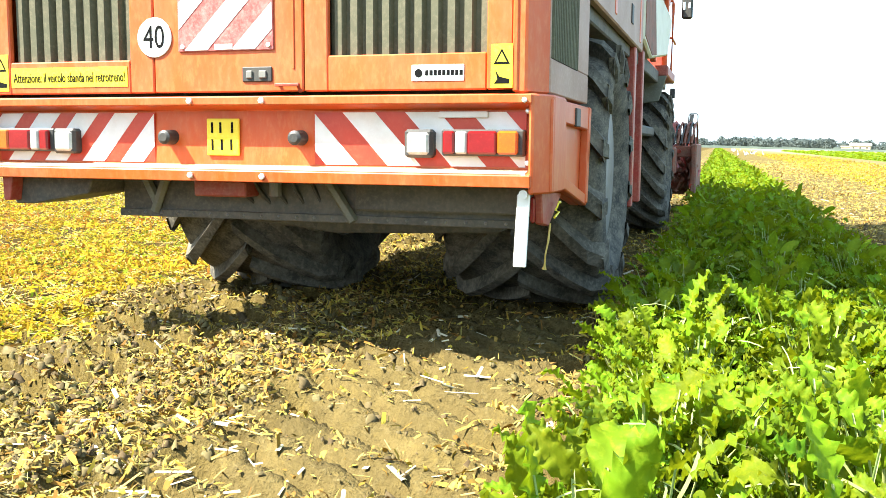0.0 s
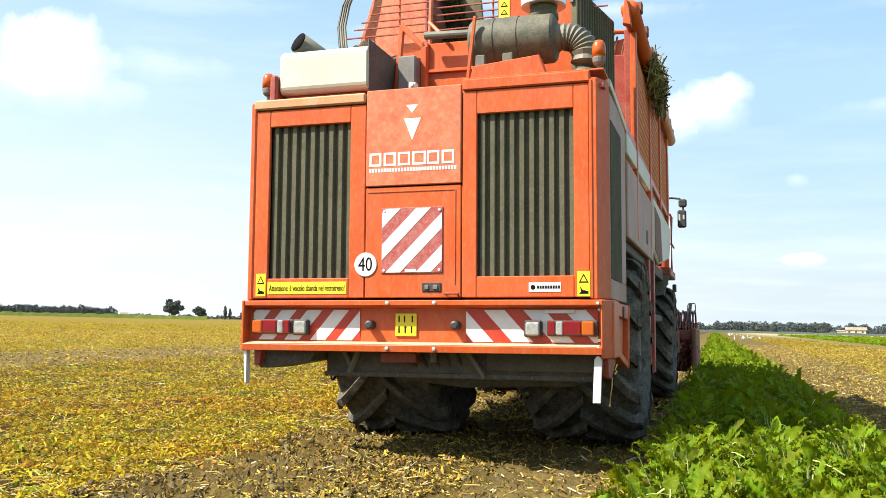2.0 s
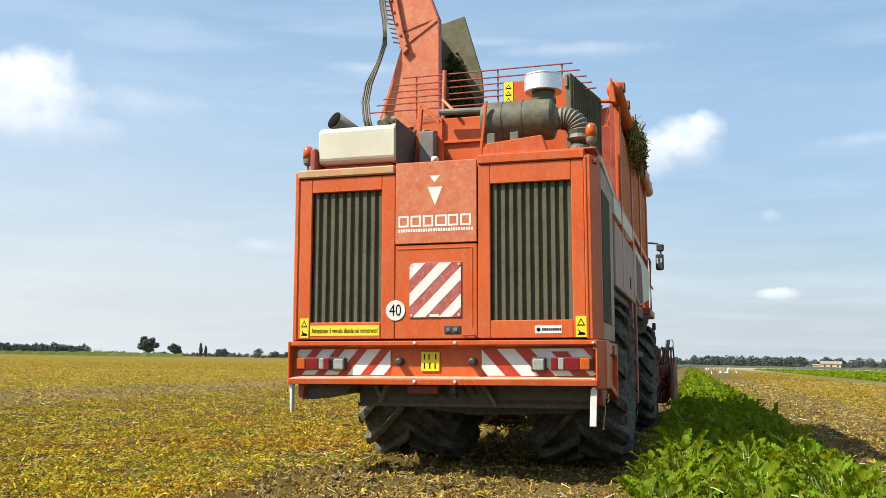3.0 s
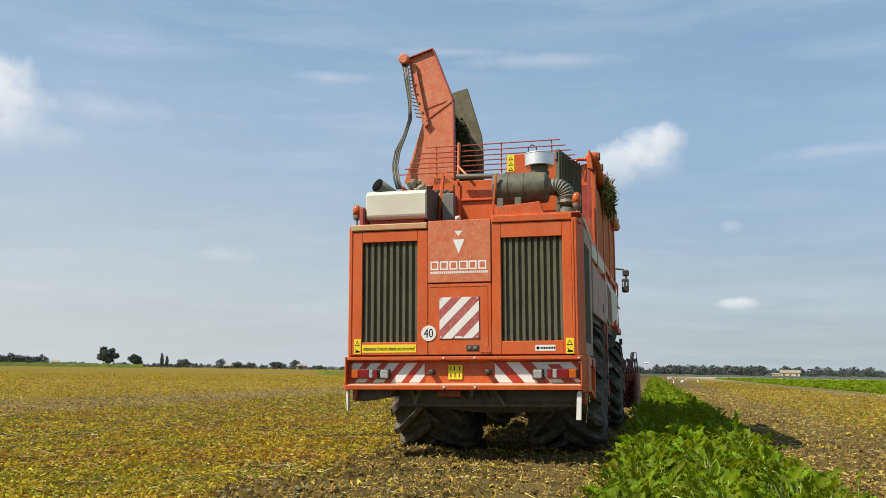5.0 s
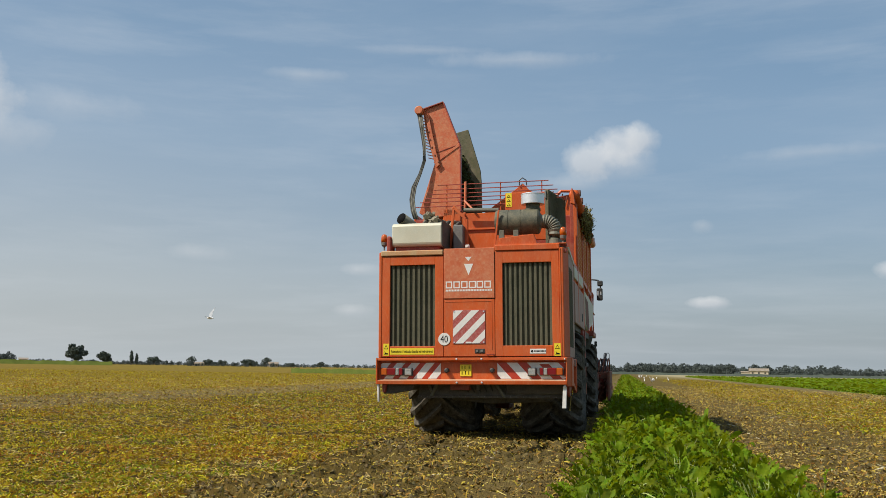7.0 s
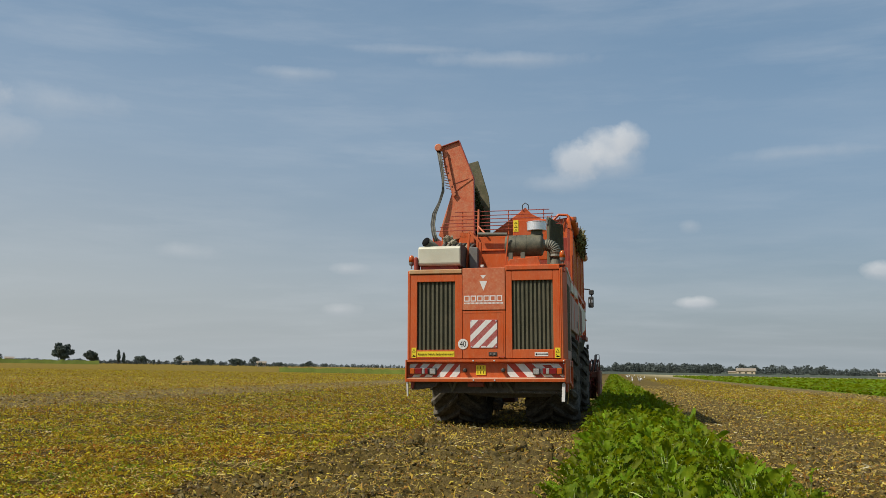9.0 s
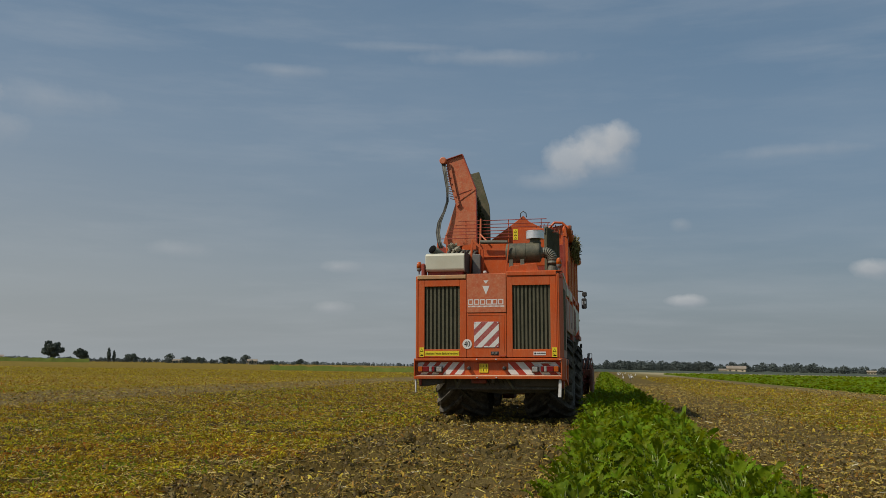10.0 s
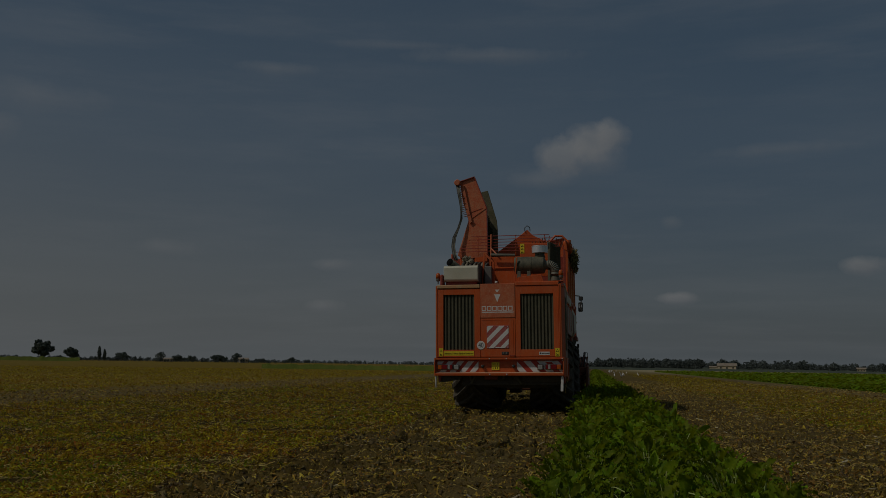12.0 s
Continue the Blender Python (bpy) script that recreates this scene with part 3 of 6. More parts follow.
    scatter("orange_earth_litter", "yellow and orange leaf scraps strewn over bare earth", 140000, lambda x, y, q: bare_zone(x, y) & (q < (0.36 + 0.9 * np.clip(patchy(x, y, 0.9, 18) * 1.6 - 0.5, 0, 1) + np.where((x > -0.9) & (x < -0.4), 0.35, 0)) * trodden(x, y) * np.clip((y - 1.5) / 3.5, 0.3, 1.7)), OCHRE_LITTER, SCRAP, SCRAP_FACES, (0.046, 0.014, 0.05), 0.6, 1.8, 60, 0.015)
    # clods: rough little lumps
    lump = np.array([(-1, -1, -0.6), (1, -0.8, -0.6), (0.9, 1, -0.6), (-0.9, 0.9, -0.6), (-0.55, -0.6, 0.6), (0.5, -0.45, 0.75), (0.6, 0.5, 0.55), (-0.45, 0.6, 0.7)])
    lump_faces = np.array([(0, 1, 5, 4), (1, 2, 6, 5), (2, 3, 7, 6), (3, 0, 4, 7), (4, 5, 6, 7)])
    x, y, r = wedge(120000, rng, 1.6, 34)
    ok = bare_zone(x, y) & (rng.random(len(x)) < 0.15 + 0.8 * patchy(x, y, 0.8, 17)) & ((np.abs(x + 1.13) > 0.5 + 0.4 * rng.random(len(x))) | (rng.random(len(x)) < 0.1))
    x, y, r = x[ok], y[ok], r[ok]
    k = len(x)
    s = (0.003 + 0.016 * rng.random(k) ** 3)[:, None] * (0.7 + 0.6 * rng.random((k, 3))) * (1 + 0.03 * r[:, None])
    shape = lump[None] + 0.42 * rng.standard_normal((k, 8, 3))
    ob = scattered("earth_clods", shape, lump_faces, np.stack([x, y, ground_height(x, y) + 0.004], -1), rotations(0 * x, 0 * x, 6.28 * rng.random(k)), s, CLOD, False)
    tagged(ob, "loose brown clods of earth on the bare strip", "soil", kind="stuff")


build_litter()


# ---------------------------------------------------------------- beet plants
def leaf_shapes(rng, variants, across, along):
    """Crinkled beet leaves with a pale stalk: arrays of points, and their quads. The leaf grows along y, tip up and over."""
    shapes = []
    u = np.linspace(-1, 1, across)
    for k in range(variants):
        t = np.linspace(0, 1, along)
        width = 0.050 * np.sin(np.pi * np.clip(t, 0.015, 0.985) ** 0.82) ** 0.75 * (0.85 + 0.35 * rng.random())
        reach = 0.25 * (0.85 + 0.3 * rng.random())
        bend = 0.2 + 0.9 * rng.random()
        phase = rng.random(4) * 6.28
        uu, tt = np.meshgrid(u, t)
        ww = np.interp(tt, t, width)
        edge = np.abs(uu) ** 1.6
        ruffle = 0.019 * edge * np.sin(tt * 33 + phase[0] + np.where(uu > 0, 1.7, 0)) + 0.012 * np.sin(tt * 15 + uu * 5 + phase[1]) * np.abs(uu)
        notch = 1 + 0.13 * edge * np.sin(tt * 38 + phase[2] + np.where(uu > 0, 2.1, 0))
        x = uu * ww * notch
        along_y = tt * reach
        y = along_y * np.cos(bend * tt * 0.9)
        z = along_y * np.sin(0.75 - bend * tt) + 0.30 * np.abs(x) + ruffle
        shapes.append(np.stack([x, y, z], -1).reshape(-1, 3))
    idx = np.arange(across * along).reshape(along, across)
    faces = np.stack([idx[:-1, :-1], idx[:-1, 1:], idx[1:, 1:], idx[1:, :-1]], -1).reshape(-1, 4)
    return np.array(shapes), faces


def build_crop(name, label, rows, y0, y1, spacing, leaves, across, along, seed, size=1.0, leaf=1.0, stalks=True):
    rng = np.random.default_rng(seed)
    shapes, faces = leaf_shapes(rng, 10, across, along)
    px, py = [], []
    for row in rows:
        yy = np.arange(y0, y1, spacing)
        py.append(yy + spacing * 0.35 * rng.standard_normal(len(yy)))
        px.append(row + 0.06 * rng.standard_normal(len(yy)))
    px, py = np.concatenate(px), np.concatenate(py)
    px = px - 0.006 * np.maximum(py - 8, 0)
    n = len(px) * leaves
    x, y = np.repeat(px, leaves), np.repeat(py, leaves)
    vigour = np.repeat(0.8 + 0.4 * rng.random(len(px)), leaves) * size
    turn = 6.283 * rng.random(n)
    inner = rng.random(n)
    lean = 0.15 + 0.95 * inner
    stem = (0.08 + 0.22 * rng.random(n)) * vigour
    dx, dy = -np.sin(turn), np.cos(turn)
    out = stem * np.sin(lean)
    base = np.stack([x + dx * out, y + dy * out, 0.03 + stem * np.cos(lean) + 0.02 * rng.standard_normal(n)], -1)
    base[:, 2] = np.maximum(base[:, 2], 0.03)
    turns = rotations(0.75 - lean * 0.8 + 0.35 * rng.standard_normal(n), 0.45 * rng.standard_normal(n), turn)
    pick = rng.integers(0, 10, n)
    s = (vigour * leaf * (0.30 + 0.45 * rng.random(n)))[:, None] * np.ones(3)
    s[:, 2] *= 1.0 + 0.2 * rng.standard_normal(n)
    ob = scattered(name, shapes[pick], faces, base, turns, s, BEET_LEAF)
    tagged(ob, label, "crop", kind="stuff")
    if stalks:
        root = np.stack([x + 0.02 * dx, y + 0.02 * dy, np.full(n, 0.01)], -1)
        tip = base + np.einsum("nij,j->ni", turns, np.array((0, 0.05, 0.04))) * s
        d = tip - root
        side = np.stack([-dy, dx, 0 * x], -1) * 0.006
        up = np.stack([dx, dy, 0 * x], -1) * 0.006
        v = np.stack([root - side, root + up, root + side, tip - side * 0.6, tip + up * 0.6, tip + side * 0.6], 1)
        f = (np.array([(0, 1, 4, 3), (1, 2, 5, 4)])[None] + (np.arange(n) * 6)[:, None, None]).reshape(-1, 4)
        st = mesh_from_arrays(name + "_stalks", v.reshape(-1, 3), f, PETIOLE)
        tagged(st, "pale green stalks of standing beet leaves", "crop", kind="stuff")


build_crop("beet_rows", "lush green sugar beet leaves in a standing strip", (-0.13, 0.38, 0.91), 1.0, 4.6, 0.18, 66, 7, 17, 21, size=1.08, leaf=0.84)
build_crop("beet_rows_behind", "green sugar beet leaves in a standing strip", (-0.13, 0.38, 0.91), -9.0, 1.0, 0.3, 22, 3, 4, 25, size=1.0, leaf=0.9, stalks=False)
build_crop("beet_rows_middle", "lush green sugar beet leaves in a standing strip", (-0.13, 0.38, 0.91), 4.6, 9.0, 0.18, 75, 5, 12, 24, size=1.08, leaf=0.74)
build_crop("beet_rows_beyond", "green sugar beet leaves in the strip beside the machine", (-0.13, 0.38, 0.91), 9.0, 40.0, 0.20, 40, 4, 5, 22, size=1.12, leaf=0.80, stalks=False)
build_crop("beet_rows_distant", "narrow green beet strip running to the far field edge", (-0.13, 0.38, 0.91), 40.0, 230.0, 0.4, 9, 3, 3, 23, size=1.15, stalks=False)


def build_loose_stalks():
    """Pale bent stalks lying over the standing leaves."""
    rng = np.random.default_rng(29)
    n = 260
    y = 1.2 * (14 / 1.2) ** rng.random(n)
    x = -0.28 + 1.2 * rng.random(n)
    z = 0.22 + 0.16 * rng.random(n)
    t = np.linspace(-1, 1, 7)
    shape = np.concatenate([np.stack([0 * t - 0.5, t, -0.9 * t ** 2], -1), np.stack([0 * t + 0.5, t, -0.9 * t ** 2], -1)])
    faces = np.array([(k, k + 1, k + 8, k + 7) for k in range(6)])
    size = np.stack([0.004 + 0.005 * rng.random(n), 0.06 + 0.09 * rng.random(n), 0.03 + 0.06 * rng.random(n)], -1)
    ob = scattered("loose_stalks", shape, faces, np.stack([x, y, z], -1), rotations(0.4 * rng.standard_normal(n), 0.5 * rng.standard_normal(n), 6.28 * rng.random(n)), size, PETIOLE)
    tagged(ob, "pale bent leaf stalks lying over the beet leaves", "crop", kind="stuff")


build_loose_stalks()


def build_far_crop():
    """The uncut beet field beyond the cleared strip: leaf clumps on a raised, uneven bed."""
    rng = np.random.default_rng(31)
    n = 70000
    y = 30 * (240 / 30) ** rng.random(n)
    x = 14.1 + rng.random(n) ** 1.9 * (y * 0.55 + 6)
    s = (0.11 + 0.11 * rng.random(n))[:, None] * np.stack([1 + 0.5 * rng.random(n), 1 + 0.5 * rng.random(n), 0.7 + 0 * x], -1) * (1 + y / 160)[:, None]
    turns = rotations(0.3 * rng.standard_normal(n), 0.3 * rng.standard_normal(n), 6.28 * rng.random(n))
    ob = scattered("distant_beet_field", SCRAP * 1.2, SCRAP_FACES, np.stack([x, y, 0.04 + (0.10 + 0.14 * np.clip((x - 14.1) / 5, 0, 1)) * rng.random(n)], -1), turns, s, BEET_LEAF, False)
    tagged(ob, "uncut green beet field beyond the cleared strip", "crop", kind="stuff")


build_far_crop()


# ---------------------------------------------------------------- distance
def polar(az, r):
    return r * math.sin(radians(az)), r * math.cos(radians(az))


def crown_bm(rng, centre, wide, high, count, leaf, taper=0.0):
    """A crown of many small leaf clumps with gaps."""
    n = count
    d = rng.standard_normal((n, 3))
    d /= np.linalg.norm(d, axis=1)[:, None]
    rad = 0.45 + 0.45 * rng.random(n) ** 0.5
    lobes = 1 + 0.18 * value_noise(d[:, 0] * 2.2 + centre[0], d[:, 2] * 2.2 + d[:, 1], 7)
    p = d * (rad * lobes)[:, None] * np.array((wide / 2, wide / 2, high / 2))
    if taper:
        p[:, :2] *= (1 - taper * (p[:, 2:] / high + 0.5))
    turns = rotations(*(6.28 * rng.random((3, n))))
    s = leaf * (0.6 + 0.8 * rng.random(n))[:, None] * np.ones(3)
    v = np.einsum("nij,nkj->nki", turns, SCRAP[None] * s[:, None, :]) + (p + np.array(centre))[:, None, :]
    f = (SCRAP_FACES[None] + (np.arange(n) * 6)[:, None, None]).reshape(-1, 4)
    return v.reshape(-1, 3), f


def tree(name, label, az, r, wide, high, seed, trunk=0.18, taper=0.0, count=900):
    rng = np.random.default_rng(seed)
    x, y = polar(az, r)
    root = new(name)
    root.matrix_world = pose(x, y, 0)
    t = high * trunk
    pieces = [tube([(0, 0, -0.2), (0.05 * wide * 0.2, 0, t), (0.02 * wide, 0.02 * wide, high * 0.6)], [high * 0.035, high * 0.026, high * 0.008], 8)]
    for k in range(5):
        a = k * 1.3 + seed
        pieces.append(tube([(0, 0, t * (0.8 + 0.15 * k)), (math.cos(a) * wide * 0.2, math.sin(a) * wide * 0.2, t + high * (0.2 + 0.06 * k)), (math.cos(a) * wide * 0.33, math.sin(a) * wide * 0.33, t + high * (0.3 + 0.08 * k))], [high * 0.014, high * 0.009, high * 0.004], 6))
    part("trunk", join(*pieces), BARK, root)
    if taper:
        v, f = crown_bm(rng, (0, 0, t + (high - t) / 2), wide, high - t, count, max(wide * 0.085, 0.7), taper)
    else:
        # several boughs of foliage round a main mass, for an uneven outline
        vs, fs, k = [], [], 0
        for b in range(9):
            a, up = b * 2.4 + seed, (b + 0.5) / 9
            reach = 0.0 if b == 0 else 0.36 * wide * (1 - 0.75 * (up - 0.35) ** 2 * 2) * (0.75 + 0.4 * rng.random())
            w = wide * (0.62 if b == 0 else 0.36 + 0.14 * rng.random())
            h = (high - t) * (0.80 if b == 0 else 0.30 + 0.12 * rng.random())
            z = t + (high - t) * (0.44 if b == 0 else 0.18 + 0.62 * up)
            v, f = crown_bm(rng, (reach * math.cos(a), reach * math.sin(a), z), w, h, count // (3 if b == 0 else 7), max(wide * 0.065, 0.5))
            vs.append(v), fs.append(f + k)
            k += len(v)
        v, f = np.concatenate(vs), np.concatenate(fs)
    crown = mesh_from_arrays("crown", v, f, FAR_GREEN, False)
    crown.parent = root
    tagged(root, label, "tree", "trees at the field edge")
    return root


def tree_belt(name, label, az0, az1, r, low, high, count, seed, pointed=0.3):
    """A far belt of trees, too many to tell apart."""
    rng = np.random.default_rng(seed)
    vs, fs, k = [], [], 0
    for i in range(count):
        az = az0 + (az1 - az0) * (i + 0.8 * rng.random()) / count
        x, y = polar(az, r * (0.96 + 0.08 * rng.random()))
        h = low + (high - low) * rng.random() ** 1.5
        w = h * (0.45 if rng.random() < pointed else 0.9) * (0.8 + 0.4 * rng.random())
        v, f = crown_bm(rng, (x, y, h * 0.46), w, h, 230, w * 0.10, 0.3 * rng.random())
        vs.append(v), fs.append(f + k)
        k += len(v)
    tagged(mesh_from_arrays(name, np.concatenate(vs), np.concatenate(fs), FAR_WOODS, False), label, "trees", kind="stuff")


def farmhouse(az, r, wide, deep, high, label, name="farmhouse", wings=True):
    x, y = polar(az, r)
    root = new(name)
    root.matrix_world = pose(x, y, 0, 0, 0, -az)
    part("wall", block(-wide / 2, wide / 2, -deep / 2, deep / 2, 0, high, 0.02), PLASTER, root)
    part("roof", prism([(-deep / 2 - 0.5, high), (deep / 2 + 0.5, high), (0, high + deep * 0.22)], "x", -wide / 2 - 0.5, wide / 2 + 0.5, 0.02), ROOF, root, "low clay tile roof")
    if wings:
        part("wing", block(-wide * 0.95, -wide / 2 - 0.1, -deep * 0.4, deep * 0.3, 0, high * 0.72, 0.02), PLASTER, root)
        part("wing_roof", prism([(-deep * 0.4 - 0.4, high * 0.72), (deep * 0.3 + 0.4, high * 0.72), (-deep * 0.05, high * 0.95)], "x", -wide * 0.98, -wide / 2 - 0.05, 0.02), ROOF, root)
    for k in range(3):
        u = -wide / 2 + wide * (k + 0.5) / 3
        win = part("window", block(u - 0.5, u + 0.5, -deep / 2 - 0.05, -deep / 2 + 0.1, high * 0.45, high * 0.75, 0.01), BLACK, root, "small dark window")
    tagged(root, label, "house", "buildings at the field edge")


def horizon_bank(name, label, az0, az1, r, high, mat):
    """A low bank or hedge line of uneven height along the far field edge."""
    rng = np.random.default_rng(int(r))
    n = 260
    bm = bmesh.new()
    prev = None
    for i in range(n + 1):
        az = az0 + (az1 - az0) * i / n
        h = high * (1.0 + 0.18 * float(value_noise(np.array(i * 0.31), np.array(r), 3)) + 0.06 * (rng.random() - 0.5))
        ring = [bm.verts.new((*polar(az, q), z)) for q, z in ((r, -0.2), (r + high * 0.6, h), (r + high * 2.0, h * 0.9), (r + high * 3, -0.2))]
        if prev:
            for a in range(3):
                bm.faces.new((prev[a], ring[a], ring[a + 1], prev[a + 1]))
        prev = ring
    tagged(part(name, bm, mat), label, "hedge", kind="stuff")


def build_distance():
    tree("oak_tree", "large round dark green tree alone at the field edge", -33.55, 600, 12.6, 13.0, 41, 0.08, count=1500)
    tree("oak_tree", "smaller round dark green tree at the field edge", -31.95, 600, 9.0, 8.8, 42, 0.12, count=1100)
    tree("poplar_tree", "slim dark poplar at the field edge", -30.45, 700, 3.6, 11, 43, 0.05, 0.5, 400)
    tree("poplar_tree", "slim dark poplar at the field edge", -30.15, 700, 3.0, 8.5, 44, 0.05, 0.5, 400)
    for k, (az, w, h) in enumerate([(-29.2, 11, 7.5), (-27.0, 8, 8.5), (-26.0, 9, 6.0), (-25.2, 8, 5.5), (-23.6, 14, 6.5), (-22.5, 9, 8.5), (-21.0, 8, 4.0), (-19.2, 7, 5.5), (-32.6, 6, 4)]):
        tree("broadleaf_tree", "distant rounded broadleaf tree on the horizon", az, 750, w, h, 50 + k, 0.06, count=500)
    tree_belt("far_tree_belt", "long dark belt of woods on the horizon", -46, -36.8, 760, 7, 9.5, 90, 61, 0.1)
    tree_belt("low_tree_line", "low thin line of far trees on the horizon", -36, -3, 1500, 3.5, 7.0, 330, 62, 0.1)
    tree_belt("hedgerow", "broken low hedgerow with bushes on the horizon", -31.5, -19.5, 735, 1.5, 4.2, 90, 68, 0.1)
    tree_belt("far_tree_line", "thin line of far trees on the horizon", -3, 30, 1500, 8, 15, 120, 67, 0.1)
    tree_belt("poplar_wood", "dark poplar wood along the far field edge", -0.2, 6.0, 620, 5.5, 8.2, 170, 63, 0.5)
    tree_belt("wood_left_edge", "dark bushes beside the poplar wood", -2.6, 0.2, 640, 3.0, 6.5, 50, 64, 0.1)
    tree_belt("farm_trees", "dark trees round the farm", 6.0, 12.0, 640, 3.5, 8.5, 70, 65, 0.2)
    tree_belt("farm_trees_beyond", "low dark trees along the far road", 12.0, 30.0, 680, 3.0, 7.0, 170, 66, 0.2)
    horizon_bank("wood_floor", "dark undergrowth along the foot of the far woods", -2.6, 12.0, 634, 1.6, FAR_GREEN)
    farmhouse(7.55, 600, 11, 8, 2.9, "long pale ochre farmhouse with low clay roof")
    farmhouse(14.9, 640, 5, 4, 2.3, "small pale shed by the far road", "shed", False)
    farmhouse(-22.1, 720, 7, 6, 2.8, "small pale house among far trees", "house", False)
    farmhouse(-36.3, 640, 5, 5, 2.6, "low pale barn at the far field edge", "barn", False)
    farmhouse(-26.6, 760, 10, 6, 2.0, "low white building on the horizon", "barn", False)
    horizon_bank("hedge_line", "dark low hedge along the far field edge", -4, 32, 420, 1.0, FAR_GREEN)
    grassy = material("rough_grass_bank", (0.13, 0.165, 0.015), (0.09, 0.12, 0.012), (0.19, 0.21, 0.03), scale=0.4, fine=3, rough=0.9, bump=0.4, depth=0.2)
    horizon_bank("grass_bank", "rough green grass bank across the field", -21.0, -9.0, 150, 0.75, grassy)
    horizon_bank("grass_verge", "green grass verge at the far field edge", -47.0, -31.5, 480, 1.9, grassy)


build_distance()


# ---------------------------------------------------------------- the beet harvester, in its own space: y ahead, rear face at y = 0
harvester = new("beet_harvester")
tagged(harvester, "orange-red six-wheeled sugar beet harvester with raised unloading elevator, dusty", "harvester")


def frame_panel(x0, x1, z0, z1, u0, u1, w0, w1, y0, y1):
    """A panel with a rectangular opening through it."""
    return join(block(x0, u0, y0, y1, z0, z1, 0.006), block(u1, x1, y0, y1, z0, z1, 0.006), block(u0, u1, y0, y1, z0, w0, 0.006), block(u0, u1, y0, y1, w1, z1, 0.006))


def corrugated(x0, x1, z0, z1, y, ribs, depth, axis="x"):
    """Upright ribs of folded sheet, with sharp flanks."""
    prof = []
    pitch = (x1 - x0) / ribs
    for k in range(ribs):
        a = x0 + k * pitch
        prof += [(a, y), (a + pitch * 0.30, y), (a + pitch * 0.42, y - depth), (a + pitch * 0.86, y - depth)]
    prof.append((x1, y))
    back = [(u, v + (0.004 if depth > 0 else -0.004)) for u, v in reversed(prof)]
    if axis == "x":
        return prism(prof + back, "z", z0, z1, 0)
    return prism([(v, u) for u, v in prof + back], "z", z0, z1, 0)


def stripes(x0, x1, z0, z1, y, lean, width, offset, thick=0.0016, gap=1.0):
    """Slanting bands clipped to a rectangle: lists of prisms."""
    out = []
    run = (z1 - z0) * lean
    k = -40
    pitch = width * (1 + gap)
    while k < 40:
        a = x0 + offset + k * pitch
        pts = [(a, z0), (a + width, z0), (a + width + run, z1), (a + run, z1)]
        for keep, side in ((x0, 1), (x1, -1)):
            clipped = []
            for i in range(len(pts)):
                p, q = pts[i], pts[(i + 1) % len(pts)]
                pin, qin = side * (p[0] - keep) >= 0, side * (q[0] - keep) >= 0
                if pin:
                    clipped.append(p)
                if pin != qin:
                    t = (keep - p[0]) / (q[0] - p[0])
                    clipped.append((keep, p[1] + t * (q[1] - p[1])))
            pts = clipped
            if len(pts) < 3:
                break
        area = abs(sum(p[0] * q[1] - q[0] * p[1] for p, q in zip(pts, pts[1:] + pts[:1]))) if len(pts) > 2 else 0
        if area > 2e-5:
            out.append(prism(pts, "y", y - thick, y, 0))
        k += 1
    return out


